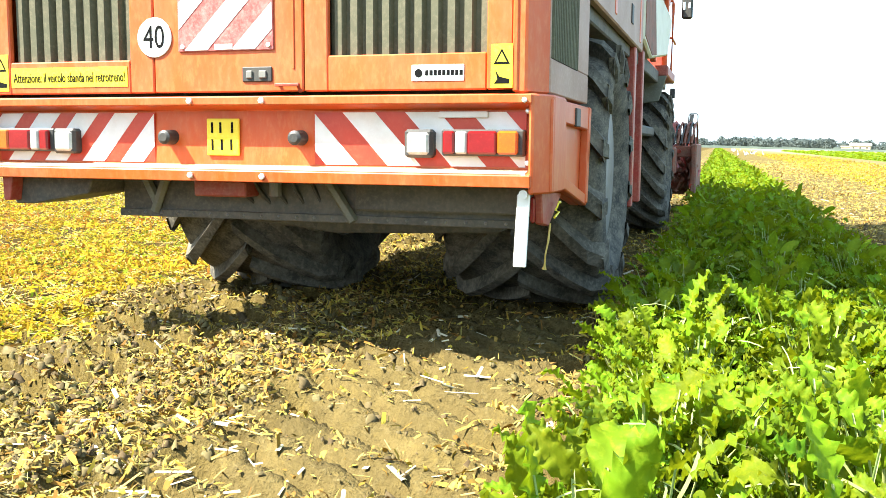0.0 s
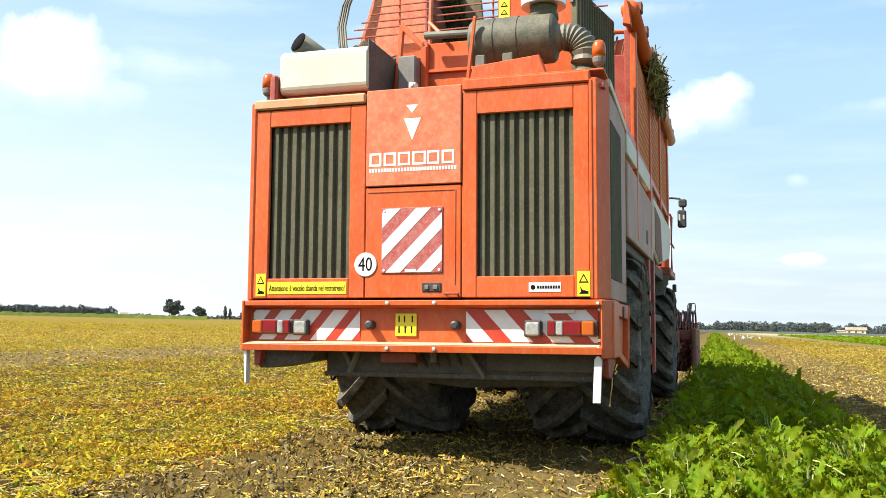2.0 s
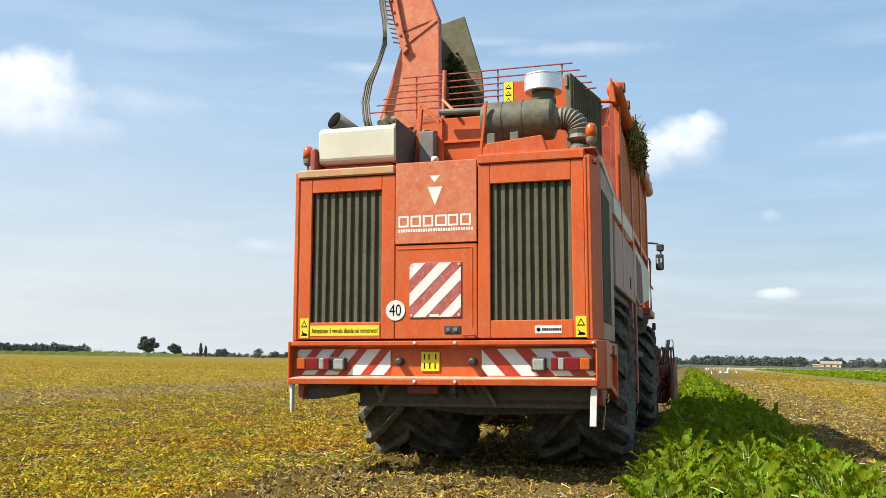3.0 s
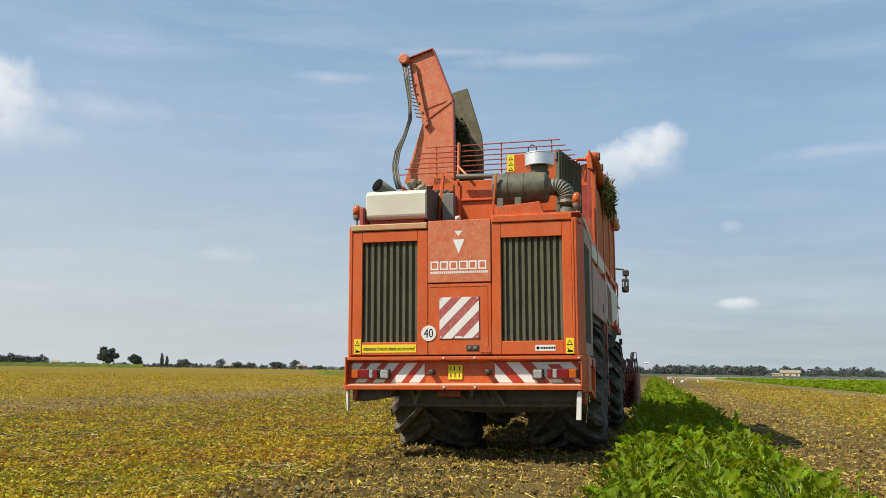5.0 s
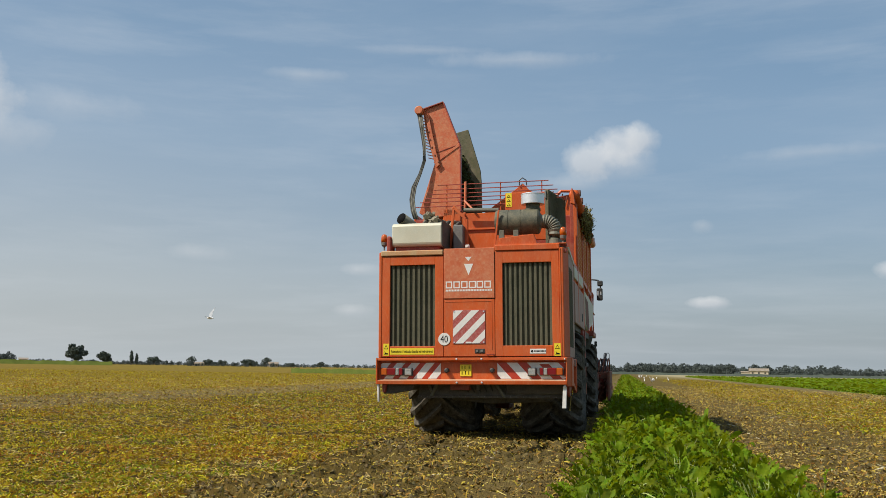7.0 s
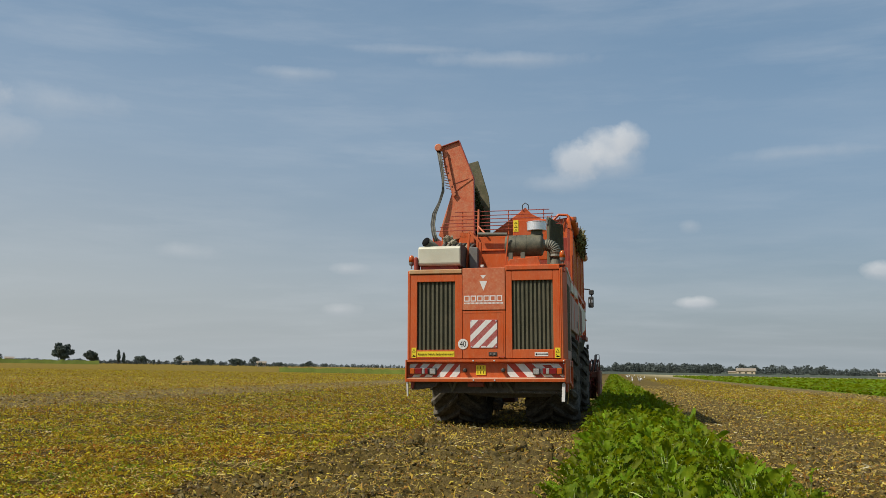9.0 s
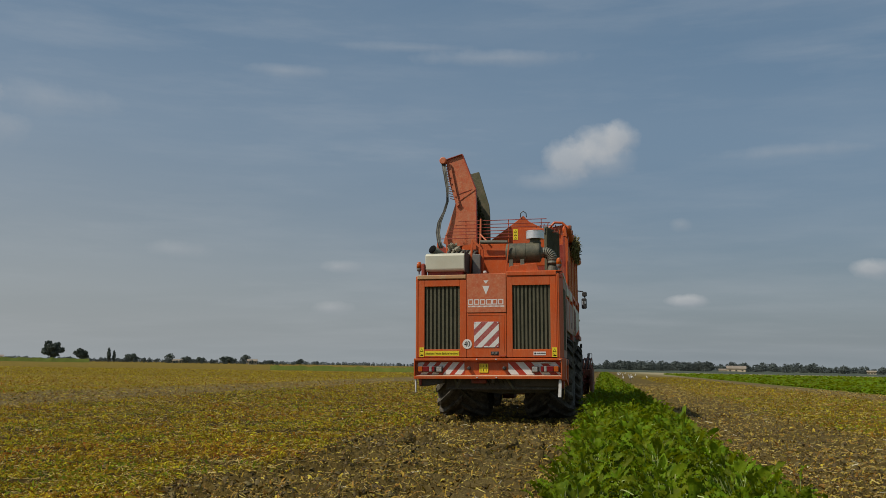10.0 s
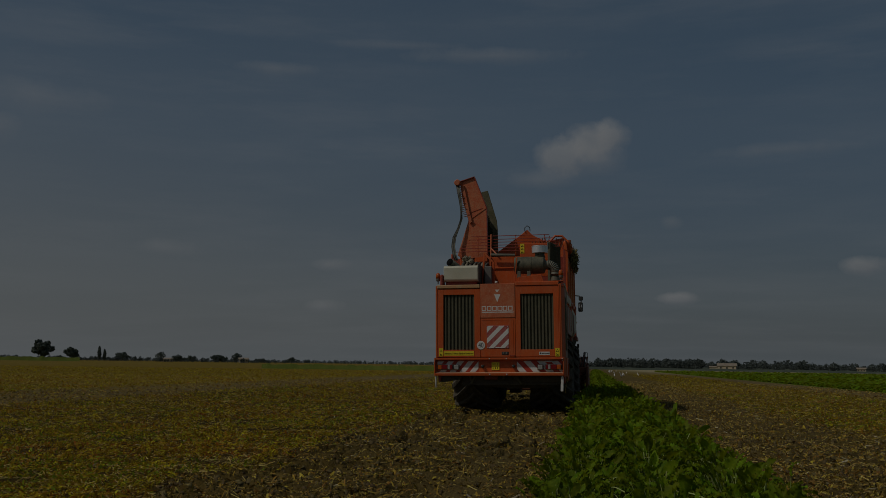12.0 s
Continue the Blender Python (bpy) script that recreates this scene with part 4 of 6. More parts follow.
def build_rear_hood():
    # hood walls: a shell with the rear open to the doors
    part("hood_side", block(1.395, 1.47, 0.146, 1.22, 1.14, 1.29, 0.006), WHITE_SHEET, harvester, "pinkish faded lower side sheet")
    part("hood_corner", join(prism([(1.345, -0.012), (1.398, -0.012), (1.468, 0.145), (1.345, 0.145)], "z", 1.135, 2.735, 0.008), block(1.34, 1.365, -0.02, 0.0, 1.14, 2.72, 0.006)), RED, harvester, "dented orange-red corner post")
    part("hood_corner", block(-1.385, -1.335, -0.01, 0.10, 1.135, 2.73, 0.012), RED, harvester)
    part("hood_side", block(-1.38, -1.34, 0.10, 1.22, 1.13, 2.72, 0.008), RED, harvester)
    part("hood_roof", block(-1.37, 1.45, 0.02, 1.25, 2.66, 2.70, 0.008), DARK_RED, harvester)
    # filled with a plain block; the bay's shade is put into its black
    part("hood_core", block(-1.30, 1.36, 0.16, 1.2, 1.03, 2.62, 0.01), BLACK, harvester, "solid black box standing for the shaded engine bay behind the grilles")
    # doors with grille openings
    for x0, x1, u0, u1, ribs, top in ((-1.333, -0.385, -1.210, -0.514, 9, 2.655), (0.392, 1.338, 0.505, 1.227, 10, 2.70)):
        door = part("grille_door", frame_panel(x0, x1, 1.150, top, u0, u1, 1.305, 2.522, -0.004, 0.03), RED, harvester, "orange-red door round an upright ribbed grille")
        part("grille", corrugated(u0 - 0.01, u1 + 0.01, 1.30, 2.54, 0.062, ribs, 0.036), GRILLE, door, "grey-green corrugated grille")
    part("top_bar", block(-1.355, -0.39, -0.022, 0.05, 2.665, 2.745, 0.012), TAN_BAR, harvester, "dusty tan bar along the top edge")
    part("top_flange", join(block(0.392, 1.35, -0.02, 0.06, 2.705, 2.79, 0.010), prism([(0.44, 2.79), (0.46, 2.90), (0.97, 2.95), (1.02, 2.80)], "y", 0.03, 0.16, 0.006), block(0.39, 1.45, -0.01, 0.30, 2.785, 2.80, 0.004)), RED, harvester, "orange-red top flange with filter bracket")
    panel = part("logo_panel", block(-0.378, 0.386, -0.016, 0.02, 2.005, 2.757, 0.006), FADED, harvester, "faded red panel with white emblem")
    centre = part("centre_panel", block(-0.378, 0.386, -0.006, 0.02, 1.150, 1.995, 0.006), RED, harvester)
    part("panel_bead", block(-0.36, 0.33, -0.011, -0.006, 1.955, 1.965, 0.002), RED, centre)
    part("panel_bead", block(0.335, 0.345, -0.011, -0.006, 1.25, 1.96, 0.002), RED, centre)
    # emblem: two white triangles, and a row of plain bars in place of the name
    y = -0.0175
    part("emblem", join(prism([(-0.055, 2.625), (0.045, 2.625), (-0.004, 2.560)], "y", y, y + 0.002, 0), prism([(-0.070, 2.520), (0.068, 2.520), (-0.002, 2.350)], "y", y, y + 0.002, 0)), WHITE, panel, "white twin triangle emblem")
    for k in range(6):
        a = -0.348 + k * 0.1165
        w = 0.098 if k != 3 else 0.108
        part("name_bar", join(block(a, a + w, y, y + 0.002, 2.245, 2.262, 0), block(a, a + w, y, y + 0.002, 2.158, 2.175, 0), block(a, a + 0.017, y, y + 0.002, 2.175, 2.245, 0), block(a + w - 0.017, a + w, y, y + 0.002, 2.175, 2.245, 0)), WHITE, panel, "white bar shape of the maker's name")
    bars = [block(a, a + 0.017, y, y + 0.002, 2.112, 2.140, 0) for a in np.arange(-0.348, 0.340, 0.0235)]
    part("small_writing", join(*bars), WHITE, panel, "fine white bars of small writing")
    # warning board
    board = part("warning_board", block(-0.244, 0.245, -0.014, -0.006, 1.335, 1.834, 0.003), PLATE_RED, harvester, "faded crimson and white striped warning board")
    for band in stripes(-0.238, 0.239, 1.341, 1.828, -0.0146, 1.0, 0.118, 0.03, gap=1.06):
        part("white_stripe", band, WHITE, board)
    for u in (-0.220, 0.221):
        for w in (1.358, 1.810):
            part("screw", lathe([(-0.004, 0.010), (0, 0.012)], (u, -0.016, w), "y", 8), CHROME, board)
    part("board_label", block(-0.05, 0.04, -0.0175, -0.0146, 1.342, 1.366, 0), WHITE, board)
    # speed disc
    disc = part("speed_disc", lathe([(-0.004, 0.090), (0.0, 0.092)], (-0.372, -0.0085, 1.405), "y", 32), WHITE, harvester, "round white sticker with the number 40")
    part("disc_rim", lathe([(-0.0006, 0.090), (0.0, 0.091)], (-0.372, -0.0127, 1.405), "y", 32), WHITE, disc)
    part("number", text_bm("40", 0.15, 0.112, pose(-0.430, -0.0142, 1.357, 90)), INK_AND_SHADE, disc, "black figures 40")
    # stickers
    def warning(x0, x1, z0, z1, y, parent=harvester):
        s = part("warning_sticker", block(x0, x1, y - 0.002, y, z0, z1, 0), YELLOW, parent, "yellow warning sticker with black triangle signs")
        c, h, w = (x0 + x1) / 2, (z1 - z0), (x1 - x0)
        tri = lambda zc, k: [(c - w * 0.38 * k, zc - h * 0.16 * k), (c + w * 0.38 * k, zc - h * 0.16 * k), (c, zc + h * 0.2 * k)]
        part("sign", join(prism(tri(z0 + h * 0.70, 1.0), "y", y - 0.003, y - 0.002, 0)), INK_AND_SHADE, s)
        part("sign_field", join(prism(tri(z0 + h * 0.69, 0.62), "y", y - 0.004, y - 0.003, 0)), YELLOW, s)
        part("sign", join(prism([(c - w * 0.36, z0 + h * 0.10), (c + w * 0.36, z0 + h * 0.10), (c + w * 0.36, z0 + h * 0.2), (c - w * 0.1, z0 + h * 0.26), (c - w * 0.3, z0 + h * 0.42), (c - w * 0.2, z0 + h * 0.2)], "y", y - 0.003, y - 0.002, 0)), INK_AND_SHADE, s)

    warning(-1.308, -1.222, 1.166, 1.345, -0.005)
    warning(1.250, 1.342, 1.155, 1.334, -0.0205)
    strip = part("warning_strip", block(-1.205, -0.530, -0.007, -0.005, 1.182, 1.277, 0), YELLOW, harvester, "yellow strip with a line of black writing")
    part("writing", text_bm("Attenzione: il veicolo sbanda nel retrotreno!", 0.066, 0.645, pose(-1.190, -0.0082, 1.207, 90)), INK_AND_SHADE, strip, "Attenzione: il veicolo sbanda nel retrotreno!")
    label = part("dealer_sticker", block(0.897, 1.130, -0.007, -0.005, 1.189, 1.257, 0), WHITE, harvester, "small white dealer sticker")
    part("sticker_marks", join(lathe([(-0.001, 0.018), (0, 0.018)], (0.928, -0.0075, 1.222), "y", 12), *[block(a, a + 0.014, -0.0085, -0.007, 1.212, 1.234, 0) for a in np.arange(0.958, 1.11, 0.019)]), INK_AND_SHADE, label)
    # latch and handle
    latch = part("latch", join(block(0.085, 0.235, -0.014, -0.004, 1.195, 1.262, 0.004)), BLACK, harvester, "black recessed door latch")
    part("latch_button", block(0.108, 0.14, -0.022, -0.012, 1.21, 1.245, 0.004), RIM, latch)
    part("latch_button", block(0.172, 0.21, -0.022, -0.012, 1.21, 1.245, 0.004), RIM, latch)
    part("handle", join(block(0.26, 0.38, -0.04, -0.022, 1.172, 1.186, 0.003), rod((0.27, -0.03, 1.18), (0.27, 0.0, 1.18), 0.008), rod((0.37, -0.03, 1.18), (0.37, 0.0, 1.15), 0.008)), DARK_RED, harvester)


def build_bumper():
    profile = [(-0.022, 1.092), (-0.022, 1.130), (0.03, 1.136), (0.13, 1.130), (0.13, 0.765), (-0.03, 0.742), (-0.036, 0.795), (0.070, 0.815), (0.082, 1.072)]
    bumper = part("bumper", prism(profile, "x", -1.40, 1.425, 0.004), RED, harvester, "orange-red recessed bumper beam with dusty ledge")
    ends = part("bumper_end", prism([(1.412, -0.014), (1.430, -0.014), (1.494, 0.130), (1.494, 0.42), (1.412, 0.42)], "z", 0.715, 1.133, 0.008), RED, harvester)
    part("bumper_end", block(-1.415, -1.395, -0.03, 0.3, 0.74, 1.133, 0.004), RED, harvester)
    face = 0.0760
    for x0, x1, lean, width, gap, off in ((-1.36, -0.440, 0.85, 0.130, 0.73, 0.046), (0.405, 1.385, -0.92, 0.157, 0.90, 0.053)):
        film = part("stripe_film", block(x0, x1, face - 0.0075, face + 0.004, 0.826, 1.060, 0), STRIPE_RED, bumper, "red and white slanting reflective film")
        for band in stripes(x0 + 0.002, x1 - 0.002, 0.826, 1.060, face - 0.0078, lean, width, off, gap=gap):
            part("white_stripe", band, WHITE, film)
    part("ledge_dust", prism([(-1.38, 0.0), (1.40, 0.0), (1.40, 0.085), (-1.38, 0.085)], "z", 0, 0.002, 0), DUST_FILM, bumper, "pale dust on the ledge").matrix_basis = Matrix.Translation((0, -0.027, 0.7985)) @ Matrix.Rotation(math.atan2(0.020, 0.106), 4, "X")
    # lamps
    for sgn, x0 in ((-1, -1.338), (1, 1.035)):
        lamp = part("tail_lamp", block(x0 - 0.012, x0 + 0.352, 0.02, 0.075, 0.872, 0.985, 0.008), BLACK, bumper, "four-chamber tail lamp")
        parts4 = [(LENS_RED, 0.055, "red lens"), (LENS_CLEAR, 0.055, "clear lens"), (LENS_RED, 0.13, "red lens"), (LENS_AMBER, 0.09, "amber lens")]
        if sgn < 0:
            parts4 = parts4[::-1]
        a = x0
        for mat, w, lab in parts4:
            part("lens", block(a, a + w - 0.003, -0.004, 0.03, 0.880, 0.978, 0.008), mat, lamp, lab)
            a += w
    for x0 in (-0.985, 0.862):
        work = part("reversing_lamp", block(x0 - 0.008, x0 + 0.122, 0.015, 0.08, 0.862, 0.985, 0.012), BLACK, bumper, "square reversing lamp")
        part("glass", block(x0 + 0.006, x0 + 0.108, 0.004, 0.025, 0.876, 0.972, 0.012), LENS_CLEAR, work, "ribbed clear glass")
    for u in (-0.346, 0.334):
        part("rubber_buffer", join(lathe([(-0.03, 0.02), (-0.022, 0.033), (0.06, 0.036)], (u, 0.025, 0.945), "y", 18)), BLACK, bumper, "round rubber buffer")
    plate = part("number_plate", block(-0.149, 0.022, 0.058, 0.0715, 0.861, 1.033, 0.004), YELLOW, bumper, "square yellow number plate")
    for w in (0.966, 0.886):
        for u in (-0.132, -0.088, -0.026) if w > 0.93 else (-0.132, -0.082, -0.032):
            part("plate_bar", block(u + 0.008, u + 0.019, 0.0565, 0.058, w, w + 0.050, 0), INK_AND_SHADE, plate, "black bar")
    for u in (-0.187, 0.185):
        part("bolt", lathe([(-0.010, 0.006), (-0.008, 0.014), (0, 0.016)], (u, -0.022, 1.111), "y", 8), CHROME, bumper)
        part("bolt", lathe([(-0.010, 0.006), (-0.008, 0.014), (0, 0.016)], (u + 0.005, -0.036, 0.770), "y", 8), CHROME, bumper)
    for w in (1.105, 1.062, 0.845, 0.79):
        part("bolt", lathe([(-0.008, 0.005), (-0.006, 0.011), (0, 0.012)], (1.395, -0.024 if w > 1.08 or w < 0.8 else 0.05, w), "y", 8), CHROME, bumper)
    lamp = part("plate_lamp", block(1.00, 1.22, 0.05, 0.08, 1.035, 1.062, 0.004), WHITE, bumper)
    # marker flaps
    part("marker_flap", join(prism([(1.348, 0.405), (1.405, 0.405), (1.418, 0.715), (1.362, 0.715)], "y", 0.012, 0.022, 0.004), rod((1.39, 0.0, 0.715), (1.39, 0.035, 0.715), 0.02)), WHITE, harvester, "white hanging marker flap")
    part("marker_flap", join(prism([(-1.388, 0.485), (-1.372, 0.485), (-1.372, 0.765), (-1.402, 0.765)], "y", -0.01, 0.05, 0.003)), WHITE, harvester, "white hanging marker flap seen on edge")
    # side wing below the hood, towards the rear wheel
    wing = part("side_wing", prism([(0.42, 0.72), (1.12, 0.60), (1.20, 1.12), (0.10, 1.12), (0.10, 0.72)], "x", 1.40, 1.455, 0.008), RED, harvester, "orange-red lower side panel")
    part("wing_frame", join(prism([(0.42, 1.02), (1.14, 1.00), (1.20, 1.12), (0.42, 1.12)], "x", 1.452, 1.492, 0.006), prism([(1.06, 0.62), (1.13, 0.61), (1.20, 1.12), (1.12, 1.12)], "x", 1.452, 1.497, 0.006), prism([(0.42, 0.72), (1.12, 0.60), (1.12, 0.66), (0.42, 0.78)], "x", 1.452, 1.492, 0.006), block(1.452, 1.492, 0.10, 0.44, 0.72, 1.12, 0.008)), RED, wing)
    part("wing_latch", block(1.487, 1.502, 0.68, 0.80, 1.01, 1.10, 0.004), BLACK, wing)
    part("red_bracket", prism([(0.10, 0.72), (0.62, 0.70), (0.28, 0.56), (0.14, 0.58)], "x", 1.415, 1.45, 0.006), DARK_RED, harvester, "red bracket with round reflector")
    part("reflector", block(1.40, 1.42, 0.10, 0.16, 0.585, 0.70, 0.008), LENS_RED, harvester)
    part("hanging_string", tube([(1.46, 0.26, 0.575), (1.455, 0.25, 0.50), (1.445, 0.24, 0.44), (1.44, 0.25, 0.385), (1.437, 0.255, 0.37)], [0.005, 0.005, 0.004, 0.005, 0.012], 5), STRAW, harvester, "frayed yellow string")
    part("twine_knot", tube([(1.475, 0.42, 0.66), (1.48, 0.36, 0.665), (1.475, 0.30, 0.63), (1.48, 0.36, 0.62), (1.475, 0.28, 0.60)], 0.006, 5), YELLOW, harvester)
    # side grille and the pale sheets round it
    part("side_grille", corrugated(0.17, 0.86, 1.29, 2.46, 1.462, 16, -0.012, "y"), GRILLE, harvester, "grey-green ribbed side grille")
    part("side_sheet", join(block(1.40, 1.468, 0.86, 1.24, 1.29, 2.66, 0.006), block(1.40, 1.470, 0.147, 0.86, 2.46, 2.66, 0.006), block(1.40, 1.466, 0.147, 0.17, 1.29, 2.46, 0.004)), WHITE_SHEET, harvester, "faded pinkish-white side sheets")
    part("side_line", join(prism([(0.15, 2.70), (0.15, 2.757), (1.35, 2.66), (1.35, 2.60)], "x", 1.44, 1.478, 0.004)), CREAM, harvester)


def build_underside():
    part("rear_beam", join(block(-0.85, 1.30, 0.36, 0.52, 0.535, 0.75, 0.012), block(-0.86, 1.31, 0.345, 0.365, 0.535, 0.575, 0.004)), CHASSIS, harvester, "dusty dark steel rear beam with rivets")
    for k in range(22):
        u = -0.8 + k * 0.097
        part("rivet", lathe([(-0.006, 0.004), (0, 0.009)], (u, 0.345, 0.556), "y", 6), RIM, harvester)
    part("left_bracket", prism([(-1.36, 0.745), (-0.84, 0.745), (-0.88, 0.66), (-1.22, 0.60), (-1.33, 0.60)], "y", 0.12, 0.5, 0.006), CHASSIS, harvester)
    part("hanger", prism([(-1.335, 0.745), (-1.27, 0.745), (-1.29, 0.62), (-1.33, 0.62)], "y", 0.04, 0.12, 0.004), DARK_RED, harvester)
    part("right_beam", block(0.50, 1.38, 0.30, 0.42, 0.60, 0.742, 0.010), CHASSIS, harvester)
    for a, b in (((-0.56, 0.33, 0.742), (-0.64, 0.34, 0.565)), ((0.35, 0.33, 0.742), (0.48, 0.34, 0.545)), ((-0.68, 0.33, 0.73), (-0.62, 0.34, 0.60))):
        part("strut", rod(a, b, 0.026, 6), HOSE, harvester, "dusty tan strut")
    part("tow_plate", join(block(-0.33, -0.04, 0.22, 0.36, 0.655, 0.735, 0.008)), DARK_RED, harvester, "rusty red tow bracket")
    part("valve", join(lathe([(0, 0.03), (0.07, 0.03), (0.09, 0.018)], (0.08, 0.3, 0.66), "z", 10)), RIM, harvester)
    for k in range(6):
        x = -0.15 + k * 0.10
        part("hose", tube(curve_points((x, 0.30 + 0.01 * k, 0.74), (x + 0.16, 0.5, 0.66), (0.02, 0, -0.10 - 0.012 * k)), 0.012, 6), BLACK, harvester)
    part("chassis_rail", join(block(-0.42, -0.28, 0.5, 9.5, 0.72, 0.98, 0.012), block(0.52, 0.66, 0.5, 9.5, 0.72, 0.98, 0.012)), CHASSIS, harvester, "dark chassis rails")
    part("axle", join(rod((-0.7, 2.0, 0.75), (1.1, 2.0, 0.75), 0.12, 12), block(0.05, 0.40, 1.80, 2.2, 0.55, 0.95, 0.03)), CHASSIS, harvester)
    part("axle", join(rod((-1.1, 7.4, 0.74), (1.2, 7.4, 0.74), 0.12, 12)), CHASSIS, harvester)
    part("belly_plate", prism([(-0.45, 0.60), (1.20, 0.56), (1.1, 0.47), (0.2, 0.44), (-0.4, 0.50)], "y", 0.75, 1.35, 0.01), CHASSIS, harvester)
    part("hanging_box", block(-0.02, 0.24, 2.6, 3.2, 0.30, 0.62, 0.02), RUST, harvester)
    part("body_floor", block(-1.35, 1.42, 1.2, 7.6, 1.02, 1.12, 0.02), CHASSIS, harvester)
    part("rear_arch", block(-1.38, 1.427, 1.24, 8.2, 1.62, 1.76, 0.01), CHASSIS, harvester)
    part("inner_wall", block(-0.2, 0.5, 2.9, 6.0, 1.1, 2.2, 0.02), CHASSIS, harvester)


def wheel(name, centre, radius, width, rim_radius, lugs, mirror=-1):
    """A tractor wheel: rim with hub, tyre with slanting lugs."""
    w, r = width / 2, radius
    prof = [(-w * 0.80, rim_radius), (-w * 0.86, rim_radius + 0.02), (-w, rim_radius + (r - rim_radius) * 0.45), (-w * 0.96, r - 0.14), (-w * 0.88, r - 0.095), (-w * 0.4, r - 0.078), (0, r - 0.075),
            (w * 0.4, r - 0.078), (w * 0.88, r - 0.095), (w * 0.96, r - 0.14), (w, rim_radius + (r - rim_radius) * 0.45), (w * 0.86, rim_radius + 0.02), (w * 0.80, rim_radius)]
    body = lathe([(-w * 0.72, rim_radius * 0.98), (-w * 0.66, rim_radius * 0.93), (w * 0.30, rim_radius * 0.90), (w * 0.34, 0.20), (w * 0.42, 0.18), (w * 0.42, 0.04)], (0, 0, 0), "x", 40)
    back = lathe([(w * 0.83, rim_radius * 0.985), (w * 0.80, rim_radius * 1.02), (w * 0.70, rim_radius * 0.95), (w * 0.32, rim_radius * 0.90), (w * 0.26, 0.3), (-w * 0.3, 0.28)], (0, 0, 0), "x", 40)
    hub = part(name, join(body, back), RIM, harvester, "dusty grey rim of a lugged tractor wheel", True)
    hub.matrix_basis = Matrix.Translation(centre)
    tyre = part("tyre", lathe(prof, (0, 0, 0), "x", 64), RUBBER, hub, "dusty black tractor tyre", True)
    pieces = bmesh.new()
    for side in (-1, 1):
        for k in range(lugs):
            a0 = 2 * math.pi * (k + (0.5 if side > 0 else 0)) / lugs
            row = []
            steps = 6
            for i in range(steps + 1):
                f = i / steps
                x = side * (w * 1.0 * f - 0.02 * (1 - f))
                a = a0 + mirror * 0.68 * f * (0.85 / r)
                half = (0.034 + 0.022 * f) / r
                top = r - 0.012 * f ** 2 - (0.05 if f > 0.98 else 0)
                low = r - 0.10 - 0.05 * f ** 3
                row.append([pieces.verts.new((x, q * math.sin(b), q * math.cos(b))) for q, b in ((low, a - half * 1.5), (top, a - half), (top, a + half), (low, a + half * 1.5))])
            for p, q in zip(row, row[1:]):
                for j in range(3):
                    pieces.faces.new((p[j], p[j + 1], q[j + 1], q[j]))
            pieces.faces.new(row[0]), pieces.faces.new(row[-1][::-1])
            x = side * w
            a = a0 + mirror * 0.68 * (0.85 / r)
            tail = []
            for q, push, half in ((r - 0.05, 0.0, 0.046), (r - 0.13, 0.02, 0.042), (r - 0.22, 0.012, 0.036)):
                tail.append([pieces.verts.new((x + side * (push if j in (1, 2) else -0.03), q * math.sin(b), q * math.cos(b))) for j, b in enumerate((a - half * 1.3 / r, a - half / r, a + half / r, a + half * 1.3 / r))])
            for p, q in zip(tail, tail[1:]):
                for j in range(3):
                    pieces.faces.new((p[j], p[j + 1], q[j + 1], q[j]))
    part("tread", pieces, TREAD, tyre, "soil-dusted slanting lugs")
    for k in range(10):
        a = 2 * math.pi * k / 10
        part("wheel_nut", lathe([(0, 0.022), (0.03, 0.02)], (w * 0.34, 0.26 * math.sin(a), 0.26 * math.cos(a)), "x", 6), RIM, hub)
    return hub


WHEELS = []


def build_wheels():
    for name, c, r, width, rim, lugs in (("rear_wheel", (-0.705, 2.0, 0.75), 0.83, 1.04, 0.45, 14), ("rear_wheel", (1.07, 2.0, 0.75), 0.83, 0.98, 0.45, 14),
                                         ("front_wheel", (-1.05, 7.4, 0.74), 0.82, 0.80, 0.44, 16), ("front_wheel", (1.13, 7.4, 0.74), 0.82, 0.84, 0.44, 16)):
        WHEELS.append((wheel(name, c, r, width, rim, lugs), c, r))


def beacon(x, y, z):
    b = part("beacon", join(lathe([(0, 0.03), (0.02, 0.045), (0.05, 0.05), (0.06, 0.05)], (x, y, z - 0.10), "z", 16), rod((x, y, z - 0.16), (x, y, z - 0.1), 0.014)), RIM, harvester, "rotating beacon")
    part("dome", lathe([(0, 0.050), (0.06, 0.052), (0.10, 0.046), (0.125, 0.03), (0.132, 0.008)], (x, y, z - 0.04), "z", 18), LENS_AMBER, b, "amber beacon dome", True)


